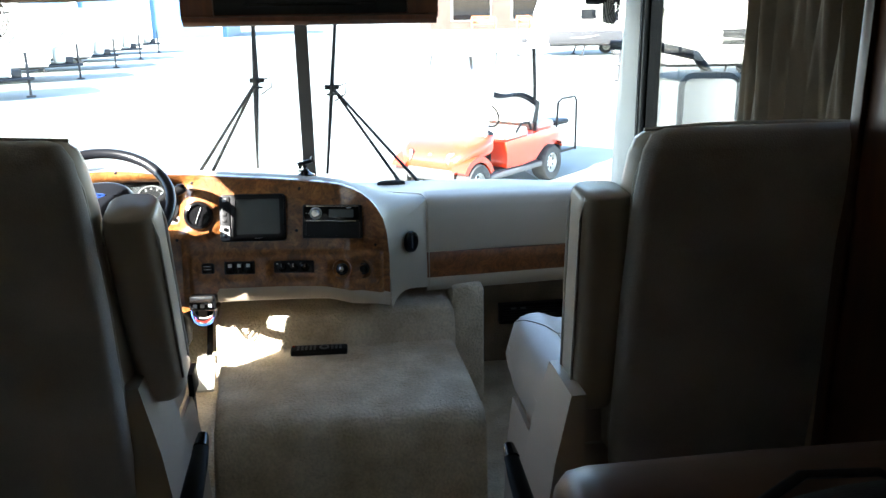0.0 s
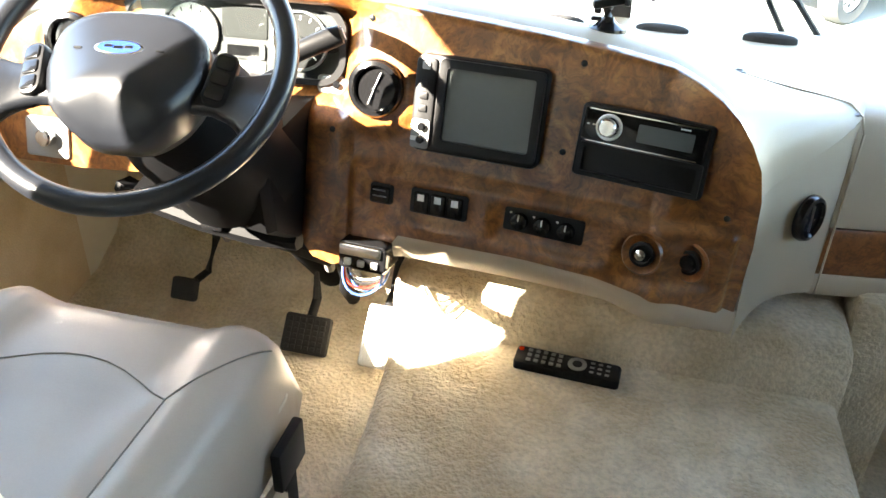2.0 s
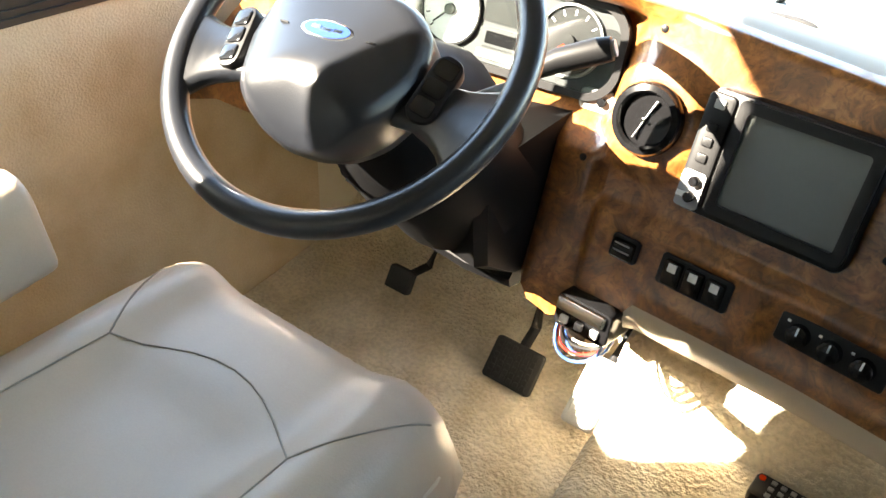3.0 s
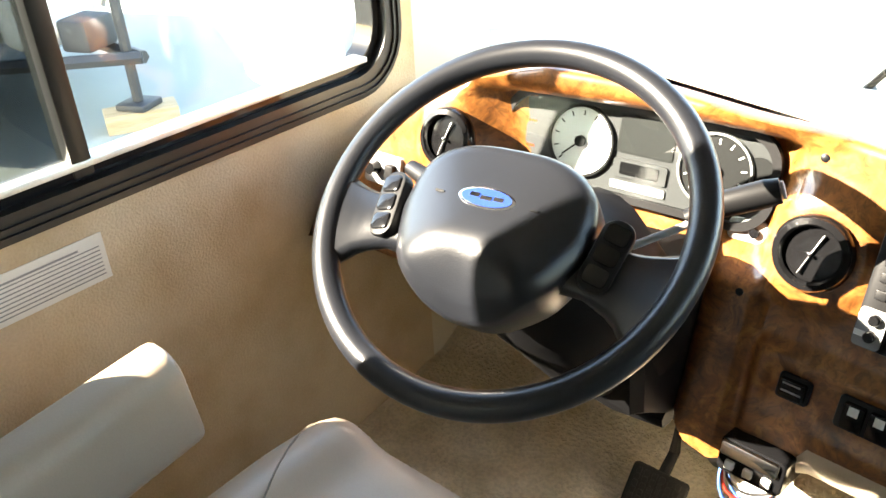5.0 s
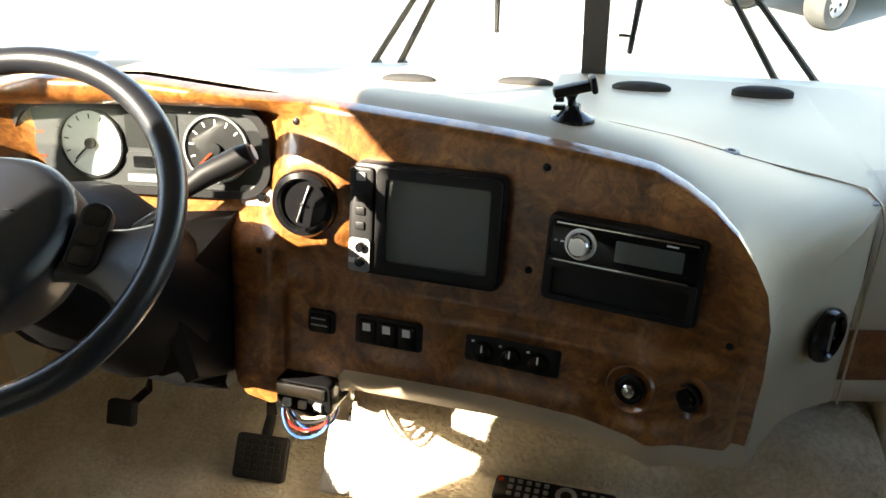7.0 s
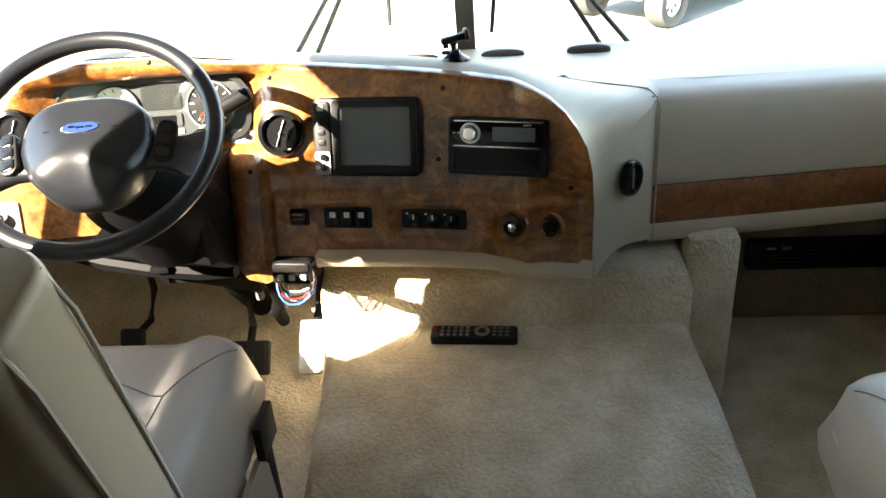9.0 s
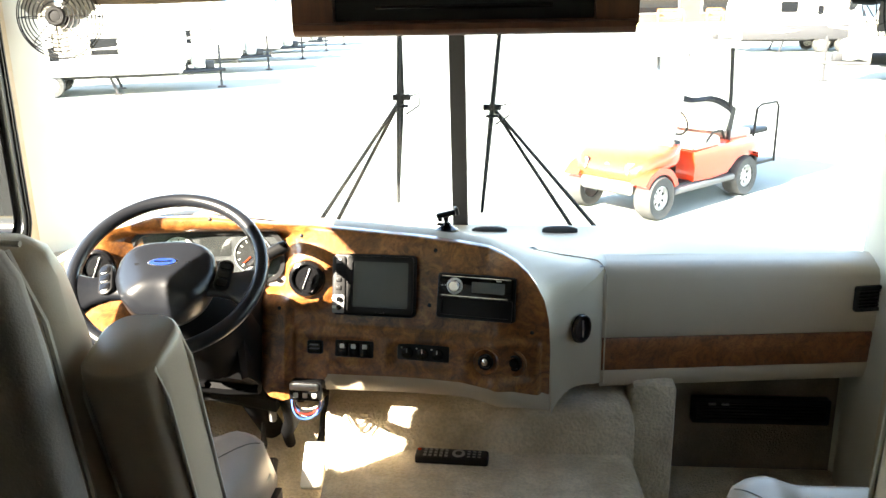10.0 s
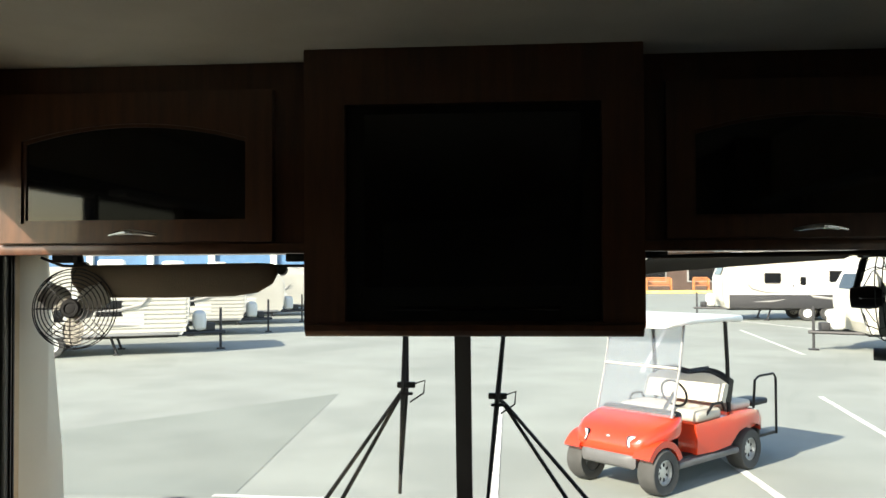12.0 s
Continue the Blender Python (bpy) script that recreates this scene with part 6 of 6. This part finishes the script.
def travel_trailer(m, label, band, nose, top=3.08, lift=0.0):
    """Origin on the ground between the wheels; it points along local x."""
    t = thing("travel_trailer", label, "trailer", "parked trailers", m)
    back = -3.6
    prof = [(back, 0.55), (nose - 0.22, 0.55), (nose - 0.06, 0.86), (nose, 1.35), (nose - 0.02, 1.45 + 0.31 * (top - 1.45)), (nose - 0.28, 1.45 + 0.74 * (top - 1.45)), (nose - 0.62, top - 0.08), (nose - 1.0, top), (back + 0.2, top), (back, top - 0.18)]
    part("body", loft([[(x, y, z) for x, z in prof] for y in (-1.2, 1.2)]), BODYWHITE, t, "white ribbed siding body", smooth=0)
    for s in (-1, 1):
        ribs = bmesh.new()
        for k in range(int((top - 0.85) / 0.13)):
            z = 0.64 + k * 0.13
            x1 = nose - (0.10 if z < 1.9 else 0.10 + 0.55 * (z - 1.9))
            box(back + 0.03, x1, s * 1.2, s * 1.226, z, z + 0.075, bm=ribs)
        part("siding_rib", ribs, BODYWHITE, t, smooth=0)
        part("lower_band", box(back + 0.02, nose - 0.3, s * 1.202, s * 1.230, 0.555, 0.63 if not band else 1.15, 0.004), GREYPAINT if not band else UNDER, t, "grey lower band")
        for x, z, w, h in ((1.9, top - 1.18, 0.75, 0.50), (-1.0, top - 1.13, 1.1, 0.55), (0.62, top - 1.33, 0.30, 0.42)):
            wn = part("window", slab(round_rect(w, h, 0.07), 0, 0.02, pose(x, s * 1.205, z) @ pose(0, 0, 0, 90, 0, 0 if s < 0 else 180), bevel=0.006), UNDER, t, "dark window")
            part("pane", slab(round_rect(w - 0.07, h - 0.07, 0.05), 0.018, 0.024, pose(x, s * 1.205, z) @ pose(0, 0, 0, 90, 0, 0 if s < 0 else 180)), DARKGLASS, wn)
        door = part("door", slab(round_rect(0.68, top - 1.33, 0.06), 0, 0.02, pose(0.75, s * 1.205, 0.745 + (top - 1.33) / 2) @ pose(0, 0, 0, 90, 0, 0 if s < 0 else 180)), WHITE, t, "white entry door")
        part("door_handle", box(1.0, 1.05, s * 1.225, s * 1.25, 1.5, 1.6, 0.006), UNDER, door)
        part("hatch", slab(round_rect(0.75, 0.42, 0.04), 0, 0.016, pose(2.45, s * 1.205, 1.02) @ pose(0, 0, 0, 90, 0, 0 if s < 0 else 180), bevel=0.004), WHITE, t, "luggage hatch")
        part("corner_trim", tube([(x, s * 1.2, z) for x, z in prof[1:8]], 0.025, 6), ALU, t)
        for pts, r in (([(1.5, 1.25), (2.2, 1.28), (2.75, 1.42), (2.95, 1.62), (2.80, 1.66)], 0.045), ([(-2.0, 1.05), (-0.8, 0.95), (0.2, 1.08), (0.4, 1.2)], 0.06), ([(1.4, 0.95), (2.0, 0.86), (2.7, 0.84)], 0.04), ([(-3.2, 1.9), (-2.6, 1.45), (-1.9, 1.3)], 0.05)):
            part("decal", tube([(x, s * 1.226, z) for x, z in pts], [r * 0.25] + [r] * (len(pts) - 2) + [r * 0.2], 6, flat=1.0), SWOOSH, t, "grey swoosh decal")
        for x in (-0.45, 0.45):
            part("wheel_arch", slab([(0.42 * math.cos(a), 0.42 * math.sin(a)) for a in np.linspace(0, math.pi, 14)], 0, 0.02, pose(x, s * 1.203, 0.55) @ pose(0, 0, 0, 90, 0, 0 if s < 0 else 180)), UNDER, t)
            road_wheel(t, pose(x, s * 1.10, 0.34, 90 if s < 0 else -90, 0, 0), 0.34, 0.22, WHITE)
        part("frame_rail", box(back + 0.1, nose - 0.3, s * 0.72, s * 0.80, 0.45, 0.62, 0.01), UNDER, t)
        part("tongue_bar", tube([(nose - 0.6, s * 0.75, 0.52), (nose + 1.05, 0, 0.52)], 0.05, 6), UNDER, t)
        part("stabiliser", tube([(1.9, s * 0.9, 0.6), (2.1, s * 0.95, 0.03)], 0.04, 6), UNDER, t)
        part("stabiliser_foot", box(2.0, 2.22, s * 0.85, s * 1.05, 0.0, 0.04), UNDER, t)
    part("gas_cover", soft_box(0.35, 0.65, 0.55, 0.10, 0.03, m=pose(nose + 0.30, 0, 0.88)), WHITE, t, "white gas bottle cover")
    part("battery_box", box(nose + 0.50, nose + 0.75, -0.16, 0.16, 0.57, 0.80, 0.03), UNDER, t)
    part("jack", tube([(nose + 0.92, 0, 0.04 + lift), (nose + 0.92, 0, 1.25)], 0.04, 8), UNDER, t, "black tongue jack")
    part("jack_foot", box(nose + 0.80, nose + 1.04, -0.12, 0.12, lift, 0.05 + lift, 0.01), UNDER, t)
    part("front_window", slab(round_rect(1.5, 0.45, 0.08), 0, 0.03, pose(nose - 0.10, 0, 1.45 + 0.49 * (top - 1.45)) @ pose(0, 0, 0, 90, 0, 90) @ pose(0, 0, 0, -20, 0, 0)), DARKGLASS, t)
    part("roof_unit", soft_box(0.9, 0.7, 0.30, 0.08, 0.02, m=pose(-0.6, 0, top + 0.12)), WHITE, t, "rooftop air conditioner")
    return t


A0 = 22.0
ax = Vector((math.cos(radians(A0)), math.sin(radians(A0)), 0))
t1 = travel_trailer(pose(-13.1, 23.5, GROUND, 0, 0, A0), "white ribbed travel trailer with grey swoosh decals parked in a row", False, 4.05, 2.50)
for k, (jx, jy) in enumerate(((-8.92, 31.9), (-9.1, 37.9), (-9.4, 44.2), (-9.8, 51.0))):
    copy_thing(t1, pose(jx - 4.97 * ax.x, jy - 4.97 * ax.y, GROUND, 0, 0, A0))
t2 = travel_trailer(pose(13.9, 39.5, GROUND, 0, 0, 176), "white travel trailer with black lower panels parked nose outward", True, 4.05)
copy_thing(t1, pose(13.9, 25.0, GROUND, 0, 0, 176))
travel_trailer(pose(-10.25, 2.85, GROUND, 0, 0, A0), "white ribbed travel trailer, its tongue jack on a timber block", False, 4.05, 2.75, 0.14)
TIMBER = material("weathered_pine", (0.52, 0.38, 0.22), 0.85, spread=0.25, scale=4, fine=60, stretch=(1, 8, 8), bump=0.3, colour2=(0.40, 0.28, 0.15))
tb = thing("timber_block", "pale pine timber block under the jack of a parked trailer", "block", m=pose(-10.25 + 4.97 * ax.x, 2.85 + 4.97 * ax.y, GROUND, 0, 0, 64))
part("block", box(-0.26, 0.26, -0.12, 0.12, 0.0, 0.14, 0.008), TIMBER, tb)

# far side of the lot
STORE = material("brown_storefront", (0.10, 0.065, 0.05), 0.8, spread=0.2, scale=1, fine=20, bump=0.1)
YELLOW = material("faded_yellow_kerb_paint", (0.62, 0.50, 0.20), 0.8, spread=0.2, scale=2, fine=40, bump=0.1)
kb = part("kerb", box(4.0, 70.0, 76.5, 79.5, GROUND, GROUND + 0.25, 0.05), YELLOW)
tagged(kb, "yellow painted kerb in front of the store", "kerb", kind="structure")
st = thing("store_building", "dark brown storefront with wide windows and a low roof", "building")
part("wall", box(10.0, 70.0, 84.0, 95.0, GROUND, GROUND + 4.2), STORE, st)
part("roof", box(9.0, 71.0, 83.0, 96.0, GROUND + 4.2, GROUND + 4.8, 0.1), UNDER, st, "flat dark roof")
for k in range(9):
    w = part("window", box(12.0 + k * 6, 16.0 + k * 6, 83.9, 84.02, GROUND + 0.9, GROUND + 3.3), GREYPAINT, st, "wide shop window")
    part("pane", box(12.15 + k * 6, 15.85 + k * 6, 83.84, 83.9, GROUND + 1.05, GROUND + 3.15), DARKGLASS, w)
BENCHWOOD = material("orange_cedar", (0.50, 0.20, 0.08), 0.6, spread=0.2, scale=5, fine=40, bump=0.1)
for x, w in ((14.2, 2.2), (18.0, 1.3)):
    bn = thing("garden_bench", "orange cedar garden bench outside the store", "bench", "cedar benches", pose(x, 78.2, GROUND + 0.25))
    part("seat", box(-w / 2, w / 2, -0.3, 0.3, 0.42, 0.48), BENCHWOOD, bn)
    for k in range(5):
        part("slat", box(-w / 2, w / 2, 0.28, 0.33, 0.55 + 0.14 * k, 0.65 + 0.14 * k), BENCHWOOD, bn)
    for sx in (-1, 1):
        part("leg", box(sx * w / 2 - 0.05, sx * w / 2 + 0.05, -0.3, 0.33, 0.0, 1.1), BENCHWOOD, bn)
BLUEWALL = material("blue_steel_siding", (0.06, 0.16, 0.30), 0.5, spread=0.1, scale=1, fine=20, bump=0.1)
bb = thing("blue_building", "long blue steel building with white posts behind the trailers", "building")
part("wall", box(-90.0, -9.0, 78.0, 90.0, GROUND, GROUND + 6.5), BLUEWALL, bb)
for k in range(14):
    part("post", box(-88.0 + k * 6, -87.4 + k * 6, 77.6, 78.02, GROUND, GROUND + 6.5), WHITE, bb)
part("roof", box(-91.0, -8.0, 77.0, 91.0, GROUND + 6.5, GROUND + 7.0, 0.1), WHITE, bb, "white roof edge")
